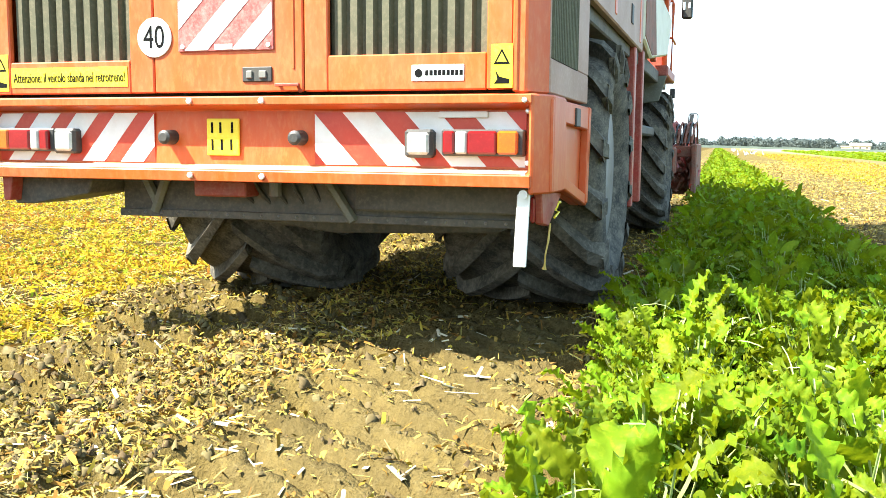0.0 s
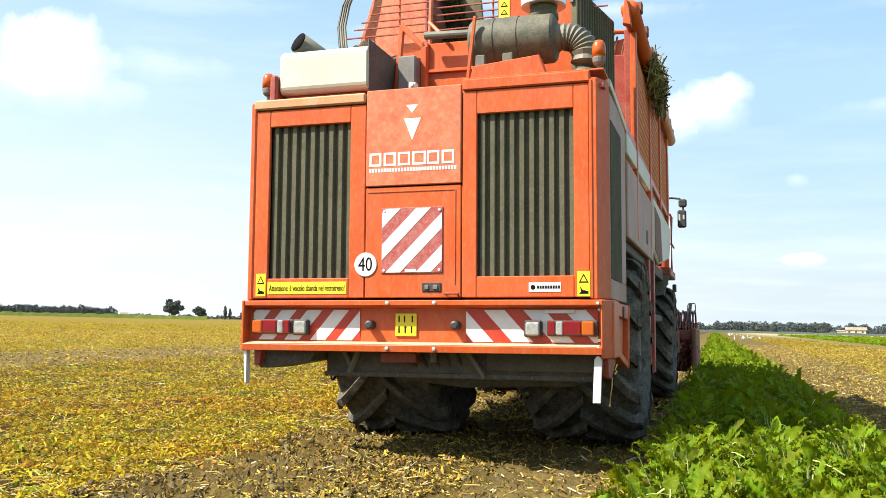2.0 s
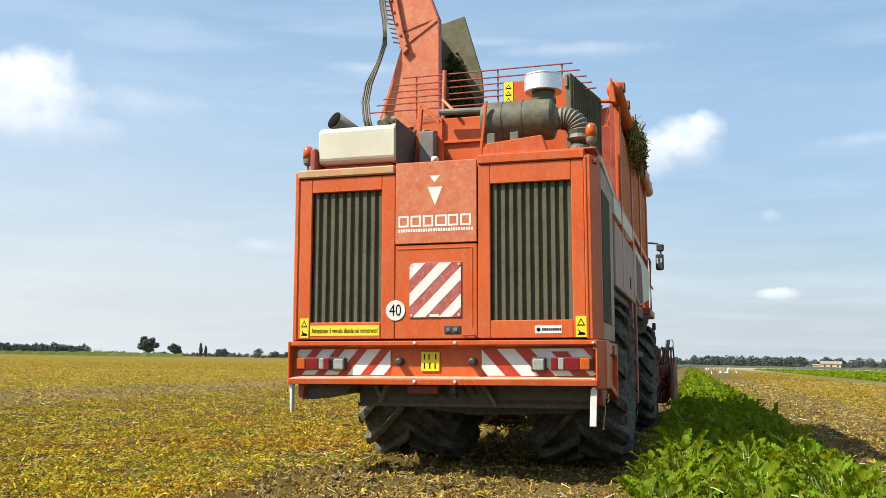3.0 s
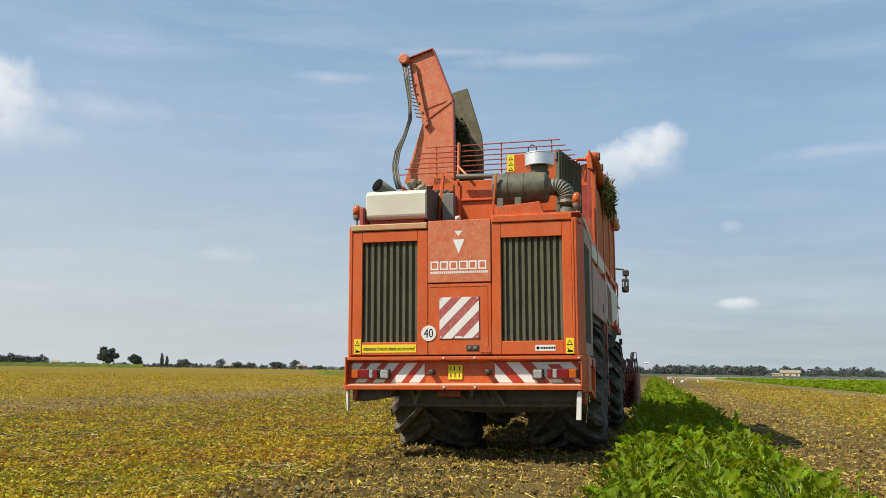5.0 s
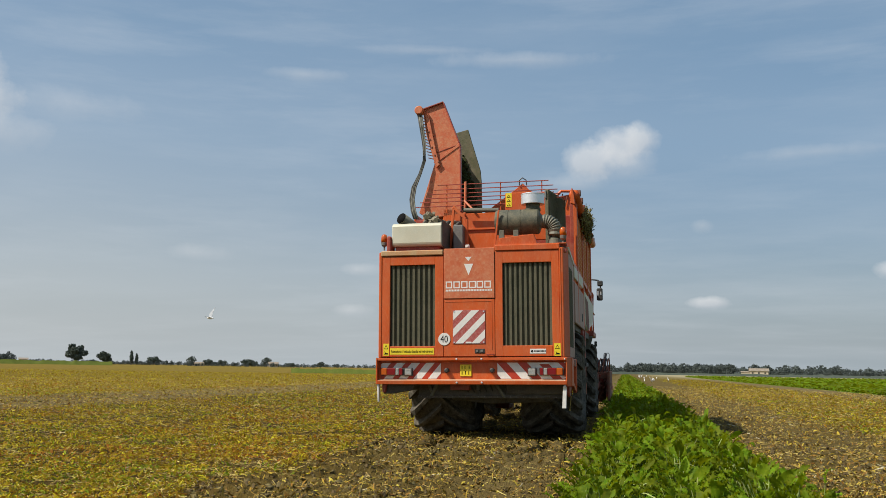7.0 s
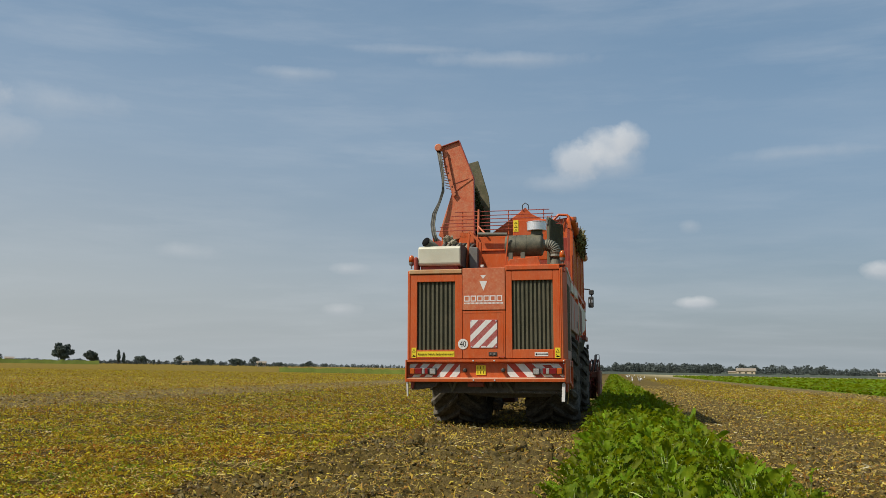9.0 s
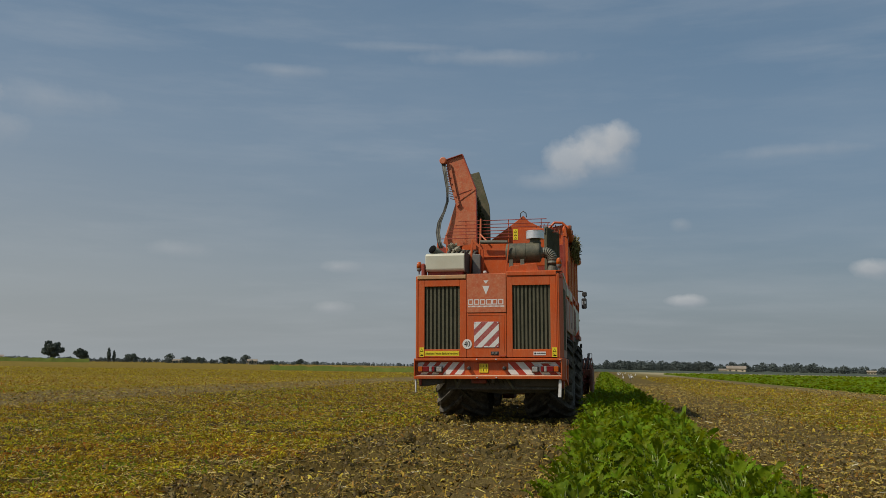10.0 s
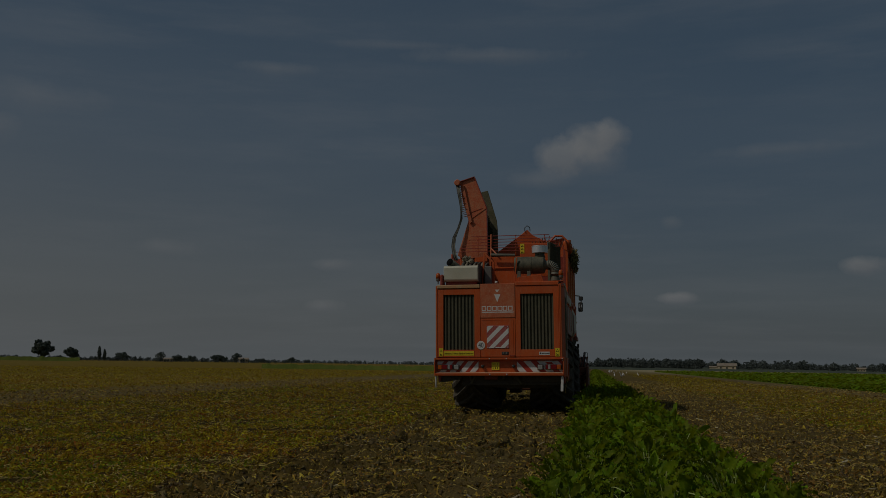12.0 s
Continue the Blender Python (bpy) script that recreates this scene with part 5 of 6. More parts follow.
def build_top():
    tank = part("oil_tank", prism([(0.20, 2.84), (0.17, 2.88), (0.17, 3.16), (0.22, 3.20), (0.92, 3.20), (0.95, 3.16), (0.95, 2.86), (0.92, 2.84)], "x", -1.235, -0.452, 0.012), SILVER, harvester, "dull silver metal tank")
    part("tank_end", block(-0.45, -0.437, 0.17, 0.97, 2.83, 3.24, 0.004), CHASSIS, tank)
    part("tank_support", join(block(-1.31, -1.24, 0.14, 0.40, 2.70, 3.0, 0.02), block(-1.2, -0.5, 0.25, 0.9, 2.70, 2.84, 0.01)), DARK_RED, harvester)
    part("exhaust", join(tube([(-0.87, 0.62, 3.10), (-0.99, 0.44, 3.20), (-1.105, 0.25, 3.29)], [0.086, 0.088, 0.090], 20)), HOSE, harvester, "short exhaust pipe", True)
    # closed end: the dark inside of the pipe is only this disc's colour
    part("exhaust_mouth", rod((-1.100, 0.258, 3.287), (-1.110, 0.242, 3.295), 0.087, 20), INK_AND_SHADE, harvester, "black disc standing for the shaded hollow of the pipe end", True)
    rng = random.Random(5)
    for k in range(7):
        x = -0.95 + k * 0.09
        part("engine_pipe", tube(curve_points((x, 0.9, 3.15), (x + 0.1, 1.1 + 0.05 * k, 3.28 + 0.03 * rng.random()), (0, 0, 0.12)), 0.03, 8), ENGINE_GREY if k % 2 else CHASSIS, harvester)
    casting = []
    for k in range(26):
        x, y, z = -0.94 + 0.24 * rng.random(), 1.0 + 0.25 * rng.random(), 3.22 + 0.24 * rng.random()
        casting.append(rod((x, y, z), (x + 0.12 * (rng.random() - 0.5), y - 0.06 * rng.random(), z + 0.10 * (rng.random() - 0.4)), 0.018 + 0.03 * rng.random(), 8))
    part("engine_casting", join(*casting), ENGINE_GREY, harvester, "pale grey castings and pipes of the engine")
    part("engine_block", block(-1.15, -0.35, 1.0, 1.7, 2.7, 3.3, 0.03), CHASSIS, harvester)
    beacon(-1.376, 0.25, 2.955)
    beacon(1.395, 0.15, 2.965)
    part("camera_eye", join(block(-0.06, 0.0, 0.05, 0.12, 2.77, 2.82, 0.008), rod((-0.03, 0.02, 2.797), (-0.03, 0.06, 2.797), 0.018, 12)), WHITE, harvester, "small white rear-view camera")
    # air cleaner
    air = part("air_cleaner", lathe([(0.345, 0.10), (0.35, 0.175), (0.37, 0.192), (0.55, 0.195), (0.552, 0.189), (0.565, 0.189), (0.567, 0.195), (0.74, 0.195), (0.742, 0.189), (0.757, 0.189), (0.76, 0.195), (1.0, 0.192), (1.02, 0.175), (1.04, 0.12)], (0, 0.45, 3.20), "x", 72), FILTER, harvester, "dark grey-green cylindrical air cleaner")
    for u in (0.42, 0.64):
        part("filter_strap", block(u, u + 0.08, 0.24, 0.30, 2.90, 3.05, 0.006), HOSE, air)
    part("intake_cap", lathe([(0.01, 0.10), (0.0, 0.172), (0.004, 0.178), (0.142, 0.180), (0.150, 0.184), (0.160, 0.183), (0.163, 0.176), (0.185, 0.02)], (0.915, 0.50, 3.475), "z", 40), CHROME, air, "bright tin rain cap")
    part("intake_neck", lathe([(0.0, 0.12), (0.04, 0.118), (0.05, 0.105), (0.08, 0.105), (0.10, 0.11)], (0.915, 0.50, 3.375), "z", 28), FILTER, air, "", True)
    ring = [(1.04, 0.45, 3.20), (1.10, 0.45, 3.20)]
    for k in range(1, 8):
        a = radians(90 - k * 12)
        ring.append((1.10 + 0.15 * math.cos(a), 0.45, 3.05 + 0.15 * math.sin(a)))
    ring += [(1.25, 0.45, 2.99), (1.25, 0.45, 2.84)]
    path = []
    rads = []
    for p, q in zip(ring, ring[1:]):
        path += [Vector(p), Vector(p).lerp(Vector(q), 0.5)]
        rads += [0.112, 0.098]
    part("intake_elbow", tube(path + [Vector(ring[-1])], rads + [0.105], 18), HOSE, air, "ribbed olive rubber elbow")
    part("filter_grip", prism([(0.345, 2.78), (0.41, 3.36), (0.435, 3.36), (0.37, 2.78)], "y", 0.22, 0.245, 0.004), RED, harvester)
    # upright frame and cabinet between the tank and the filter
    part("upright_frame", join(prism([(-0.46, 2.72), (-0.40, 3.52), (-0.36, 3.52), (-0.42, 2.72)], "y", 0.75, 0.80, 0.004), prism([(-0.40, 3.52), (-0.18, 3.30), (-0.18, 3.36), (-0.37, 3.56)], "y", 0.75, 0.82, 0.004), block(-0.20, -0.15, 0.75, 0.82, 2.72, 3.33, 0.004)), RED, harvester)
    part("cabinet", block(-0.36, -0.20, 0.62, 0.95, 2.72, 3.22, 0.012), RIM, harvester, "grey control cabinet")
    part("bulkhead", join(block(-0.30, 0.60, 1.20, 1.26, 2.70, 3.50, 0.008), block(-0.30, 0.60, 1.17, 1.21, 3.22, 3.25, 0.004), block(-0.31, -0.27, 1.16, 1.22, 2.7, 3.5, 0.004)), RED, harvester, "red bulkhead wall")
    part("cross_pipe", rod((-0.27, 1.08, 3.535), (0.30, 1.08, 3.515), 0.035, 12), HOSE, harvester)
    # radiator housing on the right
    panel = part("radiator_panel", block(0.42, 1.08, 1.0, 1.05, 3.0, 3.775, 0.01), RED, harvester, "orange-red radiator end panel")
    warn = part("warning_sticker", block(0.43, 0.525, 0.995, 1.0, 3.545, 3.77, 0), YELLOW, panel, "yellow warning sticker with black triangle signs")
    for zc in (3.72, 3.65, 3.58):
        part("sign", prism([(0.445, zc - 0.022), (0.51, zc - 0.022), (0.477, zc + 0.025)], "y", 0.993, 0.995, 0), INK_AND_SHADE, warn)
        part("sign_field", prism([(0.460, zc - 0.013), (0.495, zc - 0.013), (0.477, zc + 0.013)], "y", 0.991, 0.993, 0), YELLOW, warn)
    part("radiator_block", prism([(1.06, 0.97), (1.12, 0.95), (1.315, 1.92), (1.06, 1.92)], "z", 2.75, 3.80, 0.01), GRILLE, harvester, "dark ribbed radiator housing")
    for k in range(15):
        f = (k + 0.7) / 15.6
        x, y = 1.12 + 0.195 * f, 0.95 + 0.97 * f
        part("rib", block(x - 0.004, x + 0.014, y - 0.022, y + 0.022, 2.78, 3.77, 0.003), GRILLE, harvester)
    part("hinge", block(1.055, 1.085, 0.94, 0.97, 3.66, 3.78, 0.004), RIM, harvester)
    # fan of rods over the bunker
    for a, b, z, y in ((-0.754, 1.092, 4.012, 1.30), (-0.82, 1.167, 3.932, 1.30), (-0.886, 1.235, 3.862, 1.30), (-0.977, 1.286, 3.792, 1.30), (-1.052, 1.331, 3.727, 1.30), (-1.126, 0.40, 3.650, 1.30)):
        part("rack_rod", rod((a, y, z), (b, y, z + 0.004), 0.008, 6), DARK_RED, harvester, "thin red rod")
    for a in (-0.60, 0.30, 0.98):
        part("rack_upright", rod((a, 1.315, 3.55), (a, 1.315, 4.03), 0.009, 6), RED, harvester)
    part("rack_post", join(rod((-0.29, 1.28, 3.52), (-0.275, 1.28, 4.05), 0.022, 10), rod((-0.29, 1.26, 3.72), (-0.12, 1.15, 3.54), 0.018, 8)), FADED, harvester)
    # elevator: two side plates with a belt between them, folded up
    near = [(-0.98, 3.50), (-0.42, 3.56), (-0.405, 3.78), (-0.425, 4.74), (-0.705, 5.51), (-1.07, 5.40), (-1.005, 4.95), (-0.86, 4.45), (-1.13, 3.60)]
    elevator = part("unloading_elevator", prism([(x, z) for x, z in near], "y", 1.88, 1.93, 0.006), FADED, harvester, "tall faded red unloading elevator, raised")
    elevator.matrix_basis = Matrix.Translation((0, -0.33, 0))
    part("fold_seam", prism([(-0.88, 4.46), (-0.85, 4.44), (-0.425, 4.73), (-0.43, 4.78)], "y", 1.868, 1.88, 0.002), FADED, elevator)
    part("upper_seam", prism([(-0.83, 4.63), (-0.44, 4.755), (-0.44, 4.763), (-0.83, 4.64)], "y", 1.872, 1.88, 0), DARK_RED, elevator)
    part("top_lip", join(prism([(-1.07, 5.395), (-0.71, 5.505), (-0.705, 5.525), (-1.07, 5.415)], "y", 1.84, 1.95, 0.003), prism([(-0.715, 5.51), (-0.695, 5.51), (-0.405, 4.74), (-0.425, 4.74)], "y", 1.84, 1.94, 0.003), prism([(-0.425, 4.74), (-0.405, 4.74), (-0.395, 3.6), (-0.415, 3.6)], "y", 1.85, 1.94, 0.003)), DARK_RED, elevator)
    far = [(-0.98, 3.55), (-0.28, 3.60), (-0.29, 4.52), (-0.31, 4.75), (-0.545, 5.56), (-1.0, 5.45), (-1.0, 4.6)]
    part("far_side_plate", prism([(x - 0.09, z) for x, z in far], "y", 3.86, 3.92, 0.006), SOIL_STEEL, elevator, "soil-caked inner side of the elevator")
    rng = np.random.default_rng(8)
    n = 900
    w = rng.random(n)
    cx = -0.51 + 0.10 * rng.random(n) - 0.40 * rng.random(n) ** 0.6
    p = np.stack([cx, np.full(n, 3.845) - 0.03 * rng.random(n), 3.75 + (1.30 - 0.95 * np.clip((cx + 0.71) / 0.3, 0, 1)) * w], -1)
    clumps = scattered("leaf_clumps", SCRAP, SCRAP_FACES, p, rotations(1.4 + 0.5 * rng.standard_normal(n), 0.9 * rng.standard_normal(n), 0.5 * rng.standard_normal(n)), np.stack([0.02 + 0.03 * rng.random(n), 0.03 + 0.05 * rng.random(n), 0.03 + 0 * w], -1), CAKED_LEAF, False)
    clumps.parent = elevator
    clumps["label"] = "dark wet leaf scraps stuck to the plate"
    belt = [(-1.13, 3.62), (-0.86, 4.45), (-1.0, 4.95), (-1.06, 5.40), (-1.02, 5.40), (-0.95, 4.95), (-0.81, 4.45), (-1.07, 3.62)]
    part("elevator_belt", prism(belt, "y", 1.95, 3.86, 0.004), RUST, elevator)
    for k in range(16):
        f = k / 15
        x, z = (-1.05 - 0.0 * f, 4.55 + 0.85 * f)
        x = -0.90 - 0.17 * min(1, f * 1.4)
        part("belt_tine", rod((x + 0.02, 2.02, z), (x - 0.10, 2.02, z + 0.035), 0.009, 5), RUST, elevator)
    part("elevator_drive", join(lathe([(-0.08, 0.06), (-0.07, 0.075), (0.05, 0.075)], (-1.115, 1.83, 5.37), "y", 18)), FADED, elevator, "round drive head")
    part("elevator_strap", join(prism([(-1.02, 5.30), (-0.96, 5.32), (-0.82, 4.62), (-0.76, 4.42), (-0.82, 4.36), (-0.90, 4.62)], "y", 1.83, 1.878, 0.006)), FADED, elevator)
    for k, (x, z) in enumerate(((-0.98, 5.0), (-0.95, 4.86), (-0.92, 4.72), (-0.87, 4.58), (-0.80, 4.46))):
        part("bolt", lathe([(-0.012, 0.012), (0, 0.02)], (x + 0.02, 1.83, z), "y", 8), RUST, elevator)
    for k in range(4):
        o = 0.022 * k - 0.05
        part("elevator_hose", tube([(-1.09 + o, 1.80, 5.30), (-1.05 + o * 0.8, 1.78, 5.05), (-1.01 + o * 0.6, 1.78, 4.75), (-1.01 + o * 0.5, 1.78, 4.48), (-1.08 + o * 0.5, 1.76, 4.25), (-1.17 + o, 1.74, 4.02), (-1.195 + o, 1.70, 3.80), (-1.16 + o, 1.66, 3.60), (-1.10 + o, 1.60, 3.45)], 0.013, 7), HOSE if k % 2 else BLACK, elevator, "hydraulic hose", True)
    part("elevator_foot", join(block(-1.10, -0.36, 1.70, 2.4, 3.30, 3.60, 0.02), block(-0.72, -0.40, 1.55, 1.75, 3.42, 3.66, 0.02)), RED, harvester)


def build_bunker():
    part("bunker_rear_wall", join(block(-1.40, 1.42, 2.40, 2.46, 2.3, 3.62, 0.01), block(1.36, 1.46, 2.36, 2.48, 2.3, 3.86, 0.01)), DARK_RED, harvester, "dark red bunker rear wall")
    part("bunker_side", block(1.405, 1.44, 2.46, 7.9, 2.45, 3.80, 0.008), DARK_RED, harvester)
    part("bunker_side", block(-1.44, -1.405, 2.46, 7.9, 1.7, 3.75, 0.008), RED, harvester)
    part("bunker_front_wall", block(-1.40, 1.40, 7.85, 7.9, 1.7, 3.75, 0.01), DARK_RED, harvester)
    for y in (2.2, 3.9, 5.6, 7.3):
        part("side_post", block(1.43, 1.49, y, y + 0.10, 1.75, 3.82, 0.008), RED, harvester, "red bunker post")
    mesh = [rod((1.462, 2.3, z), (1.462, 7.9, z), 0.009, 5) for z in np.arange(2.72, 3.62, 0.075)]
    part("wire_mesh", join(*mesh), MESH_ORANGE, harvester, "orange wire mesh of the bunker side")
    part("wire_mesh", join(*[rod((1.462, y, 2.66), (1.462, y, 3.64), 0.009, 5) for y in np.arange(2.36, 7.9, 0.11)]), MESH_ORANGE, harvester)
    part("bunker_rail", rod((1.47, 1.80, 3.86), (1.50, 7.9, 3.86), 0.085, 14), RED, harvester, "round red bunker rail", True)
    part("rail_end", join(prism([(1.41, 3.70), (1.49, 3.68), (1.475, 3.84), (1.448, 3.96), (1.432, 3.96)], "y", 1.72, 1.80, 0.008)), RED, harvester)
    for k in range(9):
        y = 1.9 + 0.7 * k
        part("rail_clip", block(1.50, 1.575, y, y + 0.10, 3.86, 3.96, 0.01), RUST, harvester)
    # side sheets
    part("white_side_panel", block(1.43, 1.485, 1.30, 4.20, 1.70, 2.36, 0.010), WHITE_SHEET, harvester, "dusty pinkish-white side panel")
    part("panel_latch", block(1.482, 1.495, 3.2, 3.32, 1.82, 1.96, 0.004), BLACK, harvester)
    part("cream_strip", prism([(1.30, 2.42), (1.30, 2.60), (4.2, 2.66), (4.2, 2.48)], "x", 1.43, 1.482, 0.006), CREAM, harvester, "cream side strip")
    part("side_strip", block(1.43, 1.478, 1.26, 7.8, 2.60, 2.68, 0.008), RED, harvester)
    part("hopper_bottom", prism([(4.22, 2.45), (7.9, 2.45), (7.2, 1.95), (5.0, 1.72), (4.22, 1.80)], "x", 1.30, 1.50, 0.02), CREAM, harvester, "rust-streaked cream hopper bottom")
    part("hopper_rust", prism([(4.24, 2.35), (5.2, 2.30), (5.5, 1.80), (5.0, 1.75), (4.24, 1.84)], "x", 1.499, 1.506, 0.003), RUST, harvester)
    for y in (3.75, 4.45):
        part("side_leg", block(1.40, 1.47, y, y + 0.14, 0.42, 1.75, 0.010), DARK_RED, harvester, "red upright behind the rear wheel")
    part("side_plate", block(1.38, 1.40, 3.72, 4.6, 0.45, 1.05, 0.006), RED, harvester)
    # weeds caught on the rail
    rng = np.random.default_rng(77)
    n = 480
    u = rng.random(n)
    p = np.stack([1.50 + 0.08 * rng.random(n) + 0.10 * np.sin(np.pi * u) * rng.random(n), 3.3 + 1.5 * u + 0.1 * rng.standard_normal(n), 3.90 - 0.50 * rng.random(n) ** 1.3 * (0.4 + 0.6 * np.sin(np.pi * u))], -1)
    weeds = scattered("weed_tangle", STALK, STALK_FACES, p, rotations(1.2 + 0.6 * rng.standard_normal(n), 0.5 * rng.standard_normal(n), 6.28 * rng.random(n)), np.stack([0.012 + 0.012 * rng.random(n), 0.12 + 0.14 * rng.random(n), 0.01 + 0 * u], -1), DRY_WEED, False)
    weeds.parent = harvester
    weeds["label"] = "tangle of dry weeds caught on the rail"
    # filling conveyor inside the bunker, its hump showing over the rim
    hump = [(-0.55, 3.6), (-0.45, 3.95), (0.20, 4.42), (0.36, 4.55), (0.50, 4.40), (0.85, 4.22), (1.30, 4.30), (1.42, 4.10), (1.46, 3.7)]
    conveyor = part("filling_conveyor", prism(hump, "y", 3.95, 4.05, 0.01), RED, harvester, "red filling conveyor rising over the bunker rim")
    for k in range(11):
        x = 0.45 + 0.09 * k
        part("conveyor_tine", rod((x, 3.92, 4.05), (x + 0.05, 3.92, 4.36 - 0.03 * abs(k - 5)), 0.012, 5), RUST, conveyor)
    part("conveyor_hook", tube([(0.30, 3.93, 4.50), (0.30, 3.93, 4.60), (0.36, 3.93, 4.65), (0.43, 3.93, 4.60), (0.44, 3.93, 4.50)], 0.012, 6), BLACK, conveyor)
    part("conveyor_arc", tube([(0.95, 3.9, 4.20), (1.10, 3.9, 4.35), (1.28, 3.9, 4.34), (1.42, 3.9, 4.20), (1.46, 3.9, 4.0)], 0.03, 8), RED, conveyor)


def build_front():
    part("cab", join(block(-1.15, 1.18, 8.4, 10.1, 1.9, 3.2, 0.06), block(-1.2, 1.22, 8.3, 10.2, 3.2, 3.32, 0.04)), DARK_RED, harvester, "driver's cab ahead of the bunker")
    arm = part("mirror_arm", tube([(1.15, 9.8, 3.20), (1.40, 9.8, 3.23), (1.55, 9.8, 3.21), (1.60, 9.8, 3.15), (1.61, 9.8, 2.98)], 0.018, 8), BLACK, harvester, "black mirror arm")
    part("wide_mirror", block(1.53, 1.67, 9.76, 9.84, 3.06, 3.20, 0.025), BLACK, arm, "small wide-angle mirror housing")
    part("mirror", block(1.51, 1.66, 9.76, 9.85, 2.70, 3.01, 0.025), BLACK, arm, "large mirror housing")
    part("mirror_glass", block(1.53, 1.56, 9.752, 9.762, 2.82, 2.93, 0.004), CHROME, arm)
    part("mirror_glass", block(1.60, 1.63, 9.752, 9.762, 2.84, 2.92, 0.004), CHROME, arm)
    part("hand_rail", join(tube([(1.25, 8.8, 2.80), (1.44, 8.8, 2.81), (1.455, 8.8, 2.76), (1.45, 8.8, 1.78)], 0.022, 8), rod((1.25, 8.8, 2.33), (1.45, 8.8, 2.33), 0.016, 6), rod((1.25, 8.8, 1.85), (1.45, 8.8, 1.85), 0.016, 6), rod((1.45, 8.8, 2.33), (1.45, 9.6, 2.33), 0.016, 6)), RED, harvester, "thin red hand rail")
    part("front_fender", join(block(1.0, 1.53, 6.9, 8.3, 1.70, 1.82, 0.015)), DARK_RED, harvester, "red front mudguard")
    part("mud_flap", prism([(1.02, 1.70), (1.52, 1.70), (1.44, 1.42), (1.02, 1.36)], "y", 6.86, 6.90, 0.006), HOSE, harvester, "dusty grey mud flap")
    part("side_light", block(1.50, 1.56, 7.9, 7.96, 1.50, 1.62, 0.01), BLACK, harvester)
    rng = random.Random(12)
    header = part("lifter_frame", join(block(-1.80, 1.74, 10.2, 10.35, 0.75, 0.92, 0.015), block(-1.80, 1.74, 12.3, 12.45, 0.62, 0.80, 0.015), block(1.70, 1.78, 10.1, 12.6, 0.20, 0.95, 0.02), block(-1.84, -1.76, 10.1, 12.6, 0.20, 0.95, 0.02), block(-1.5, 1.5, 9.7, 10.2, 0.5, 0.9, 0.03), block(-1.6, 1.62, 11.2, 12.3, 0.15, 0.95, 0.05)), RUST, harvester, "rusty red topper and lifter frame")
    for k in range(95):
        x = 1.20 + 0.54 * rng.random()
        y, z = 10.0 + 1.6 * rng.random(), 0.15 + 1.0 * rng.random()
        part("lifter_bar", rod((x, y, z), (x + 0.25 * (rng.random() - 0.5), y + 0.5 * rng.random(), z + 0.35 * (rng.random() - 0.4)), 0.018 + 0.022 * rng.random(), 6), RUST if k % 3 else DARK_RED, header)
    for k in range(9):
        x = 1.30 + 0.05 * k
        part("lifter_hose", tube(curve_points((x, 10.2, 0.95), (x + 0.06, 10.9, 0.9), (0.02, 0, 0.28 + 0.06 * rng.random())), 0.016, 6), BLACK if k % 2 else RUST, header)
    part("marker_loop", tube([(1.755, 10.9, 0.9), (1.755, 10.9, 1.38), (1.74, 10.9, 1.41), (1.64, 10.9, 1.41), (1.62, 10.9, 1.38), (1.60, 10.9, 1.0)], 0.010, 6), RIM, header)
    part("marker_board", prism([(1.60, 1.12), (1.66, 1.12), (1.70, 1.40), (1.64, 1.40)], "y", 10.88, 10.90, 0.003), RIM, header)


build_rear_hood()
build_bumper()
build_underside()
build_wheels()
build_top()
build_bunker()
build_front()


# ---------------------------------------------------------------- gulls
def gull_body(name, label):
    g = part(name, lathe([(-0.24, 0.012), (-0.20, 0.03), (-0.08, 0.07), (0.05, 0.075), (0.14, 0.05), (0.18, 0.045), (0.22, 0.035), (0.245, 0.012), (0.285, 0.004)], (0, 0, 0), "y", 12), FEATHER, None, "", True)
    return tagged(g, label, "bird", "gulls")


def gull_wing(bird, side):
    prof = [(0.0, 0.11), (0.22, 0.16), (0.42, 0.09), (0.72, -0.08), (0.42, -0.07), (0.22, -0.08), (0.0, -0.11)]
    return part("wing", prism([(side * x, y) for x, y in prof], "z", -0.006, 0.006, 0.002), GREY_FEATHER, bird, "grey outstretched wing")


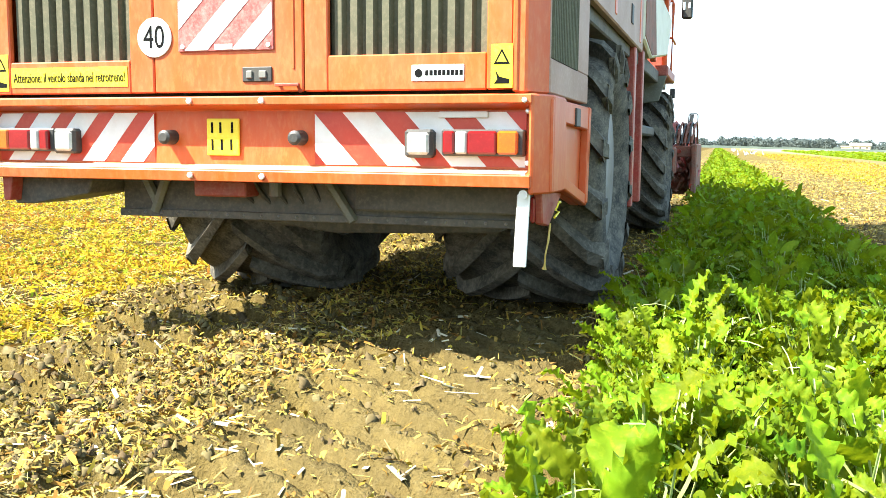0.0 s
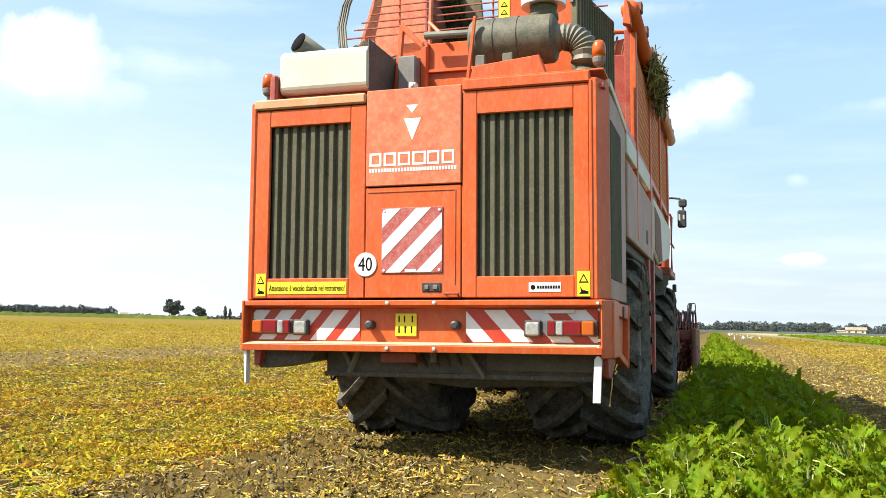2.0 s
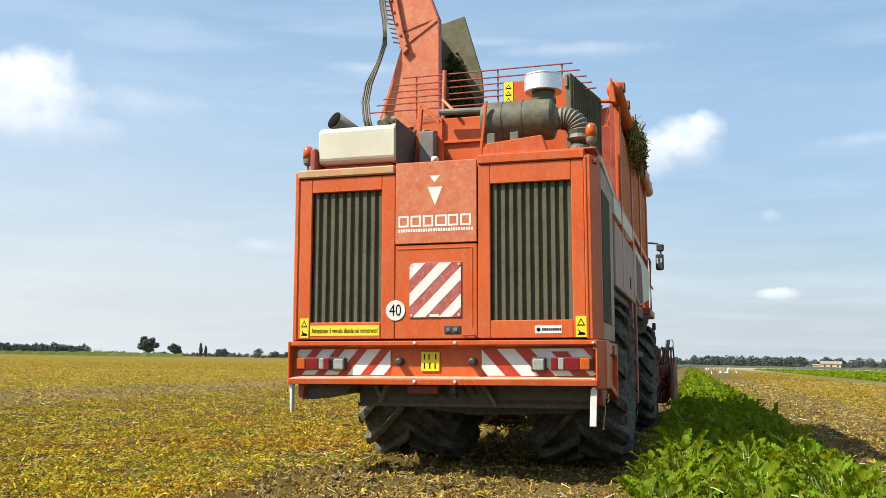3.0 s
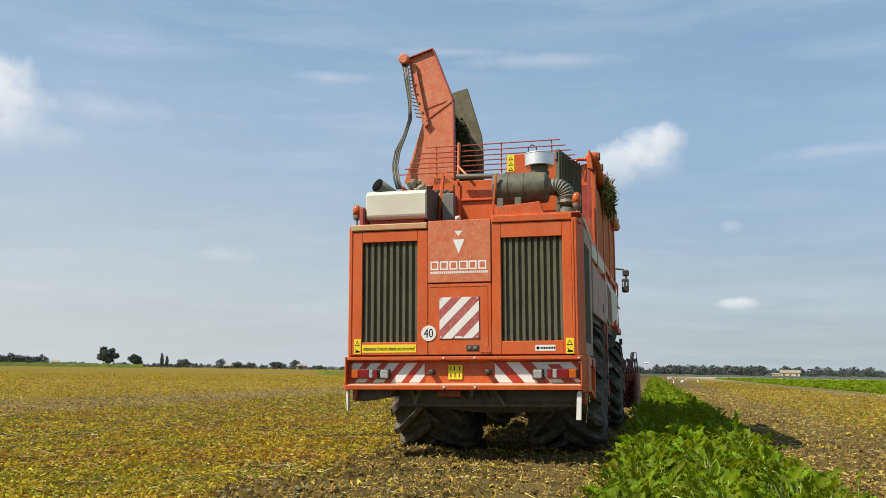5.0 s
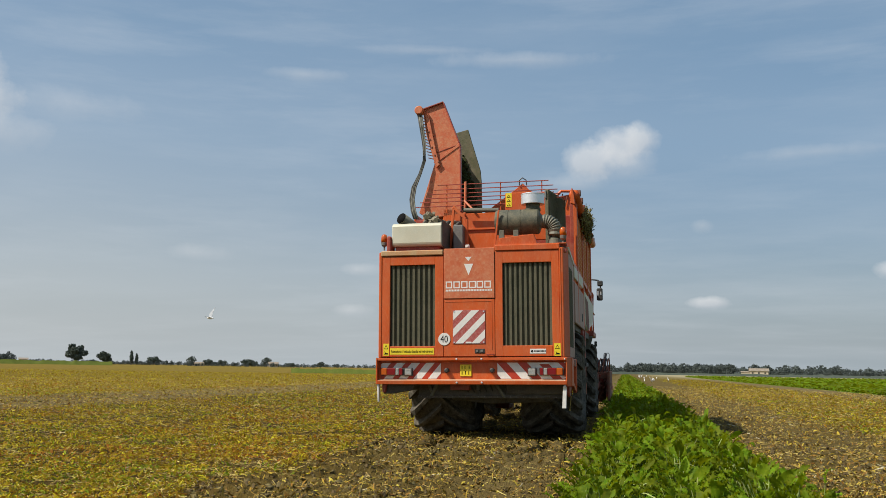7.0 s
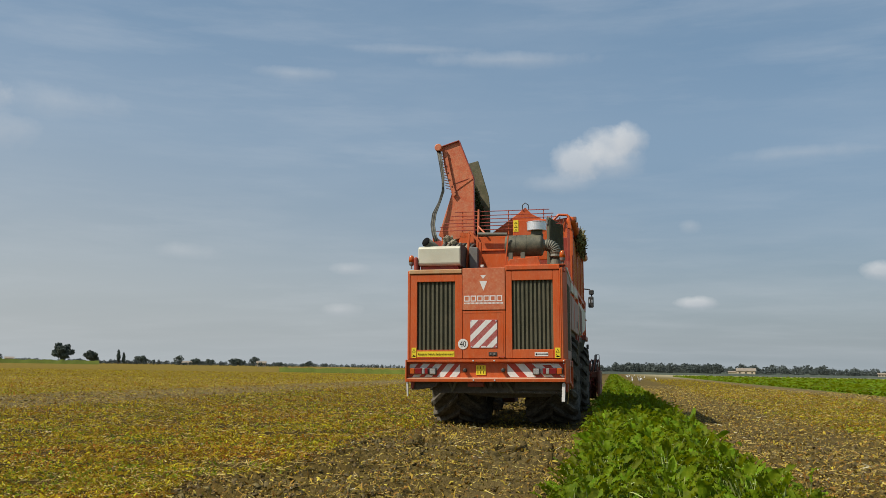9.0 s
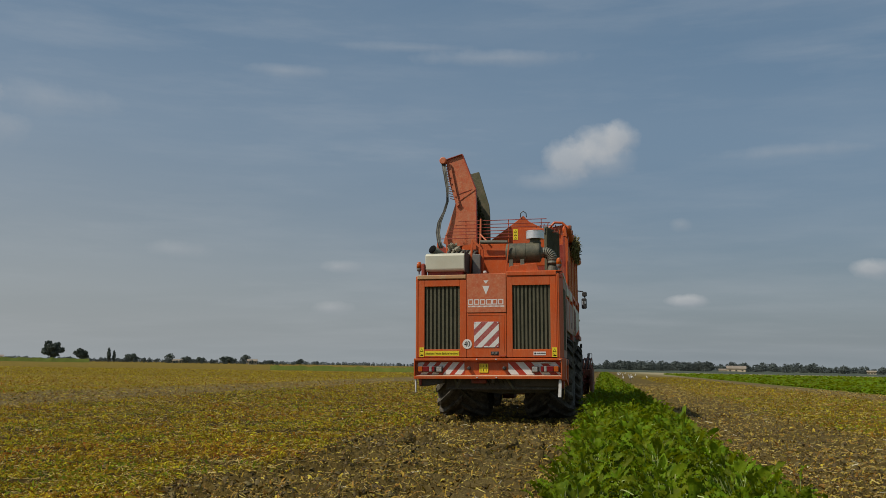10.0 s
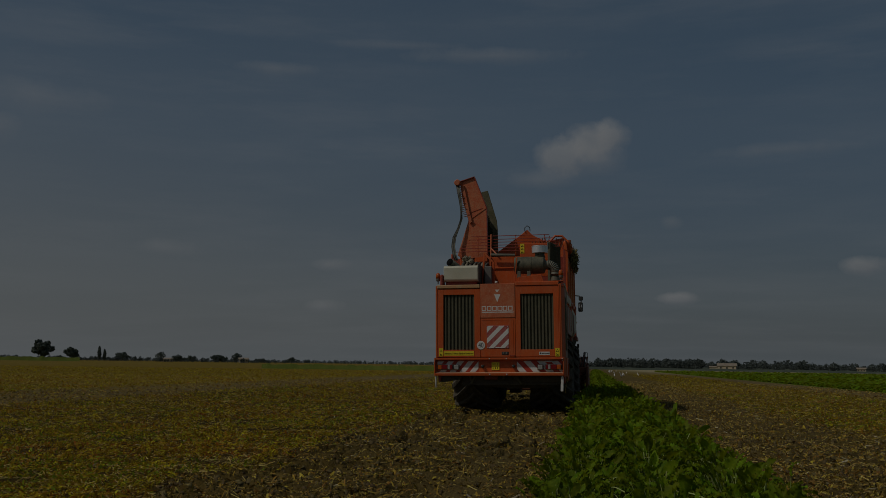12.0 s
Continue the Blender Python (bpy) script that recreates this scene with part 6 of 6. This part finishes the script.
def build_gulls():
    flying = gull_body("gull", "white gull with grey wings in low flight")
    wings = [gull_wing(flying, s) for s in (-1, 1)]
    rng = random.Random(8)
    for k in range(16):
        bird = part("egret", lathe([(-0.30, 0.01), (-0.22, 0.045), (-0.08, 0.085), (0.08, 0.09), (0.17, 0.06), (0.22, 0.025)], (0, 0, 0), "y", 12), FEATHER, None, "", True)
        bird.data.transform(Matrix.Rotation(radians(50), 4, "X"))
        tagged(bird, "white egret standing upright on the cleared strip", "bird", "egrets on the strip")
        part("neck", tube([(0, 0.12, 0.14), (0, 0.19, 0.23), (0, 0.15, 0.32), (0, 0.17, 0.40), (0, 0.22, 0.43)], [0.035, 0.028, 0.024, 0.026, 0.022], 8), FEATHER, bird, "", True)
        part("beak", rod((0, 0.23, 0.43), (0, 0.33, 0.41), 0.013, 6, 0.003), LENS_AMBER, bird, "pointed yellow beak")
        for side in (-1, 1):
            part("leg", rod((side * 0.035, -0.02, -0.42), (side * 0.035, 0, -0.08), 0.009, 5), BLACK, bird, "thin dark leg")
        y = 86 + 130 * rng.random() ** 1.2
        bird.matrix_world = pose(1.0 + 0.006 * (y - 86) + 1.7 * rng.random() + (1.6 if k % 5 == 0 else 0), y, 0.26, 0, 0, 360 * rng.random()) @ Matrix.Scale(0.62, 4)
    return flying, wings


GULL, GULL_WINGS = build_gulls()


# ---------------------------------------------------------------- what moves
DRIVE_ROWS = [
    (0.0, 3.722, -2.164), (0.5, 4.406, -2.168), (1.0, 5.115, -2.174), (1.5, 5.781, -2.181), (2.0, 6.436, -2.189),
    (2.5, 7.087, -2.198), (3.0, 7.758, -2.209), (3.5, 8.410, -2.219), (4.5, 9.775, -2.242), (5.5, 11.150, -2.263),
    (6.0, 11.839, -2.272), (6.5, 12.517, -2.280), (7.0, 13.194, -2.286), (8.0, 14.540, -2.290), (9.0, 15.895, -2.286),
    (9.5, 16.576, -2.278), (10.0, 17.253, -2.265), (10.5, 17.918, -2.248), (11.0, 18.568, -2.227), (11.5, 19.208, -2.201),
    (12.0, 19.837, -2.169),
]
GULL_ROWS = [(0.0, 3.0, 98.0, 0.3, 60, 0), (3.9, 3.0, 98.0, 0.3, 60, 0), (5.0, -1.0, 82.0, 2.0, 60, -10), (5.8, -10.0, 66.0, 2.4, 75, -20), (6.2, -18.01, 55.11, 2.8, 80, -32), (6.5, -19.88, 54.44, 3.27, 80, -32),
             (6.8, -22.94, 53.2, 3.75, 80, -32), (7.2, -27.77, 50.83, 4.05, 80, -32), (8.2, -49.0, 54.0, 6.5, 82, -20), (12.0, -130.0, 66.0, 14.0, 84, -10)]


def motions():
    walk(harvester, [(t, pose(x, d, 0.087, 0, -1.015, -0.23)) for t, d, x in DRIVE_ROWS])
    fine = np.arange(0, 12.01, 0.5)
    way = np.interp(fine, [t for t, d, x in DRIVE_ROWS], [d for t, d, x in DRIVE_ROWS])
    for hub, c, r in WHEELS:
        walk(hub, [(float(t), Matrix.Translation(c) @ Matrix.Rotation(-(d - 3.722) / r, 4, "X")) for t, d in zip(fine, way)])
    walk(GULL, [(t, pose(x, y, z, 4, bank, turn)) for t, x, y, z, turn, bank in GULL_ROWS])
    for side, w in zip((-1, 1), GULL_WINGS):
        walk(w, [(k * 0.1, pose(0, 0, 0.04, 0, -side * (22 + 34 * math.sin(k * 0.1 * 2 * math.pi / 0.36)), 0)) for k in range(121)])


motions()
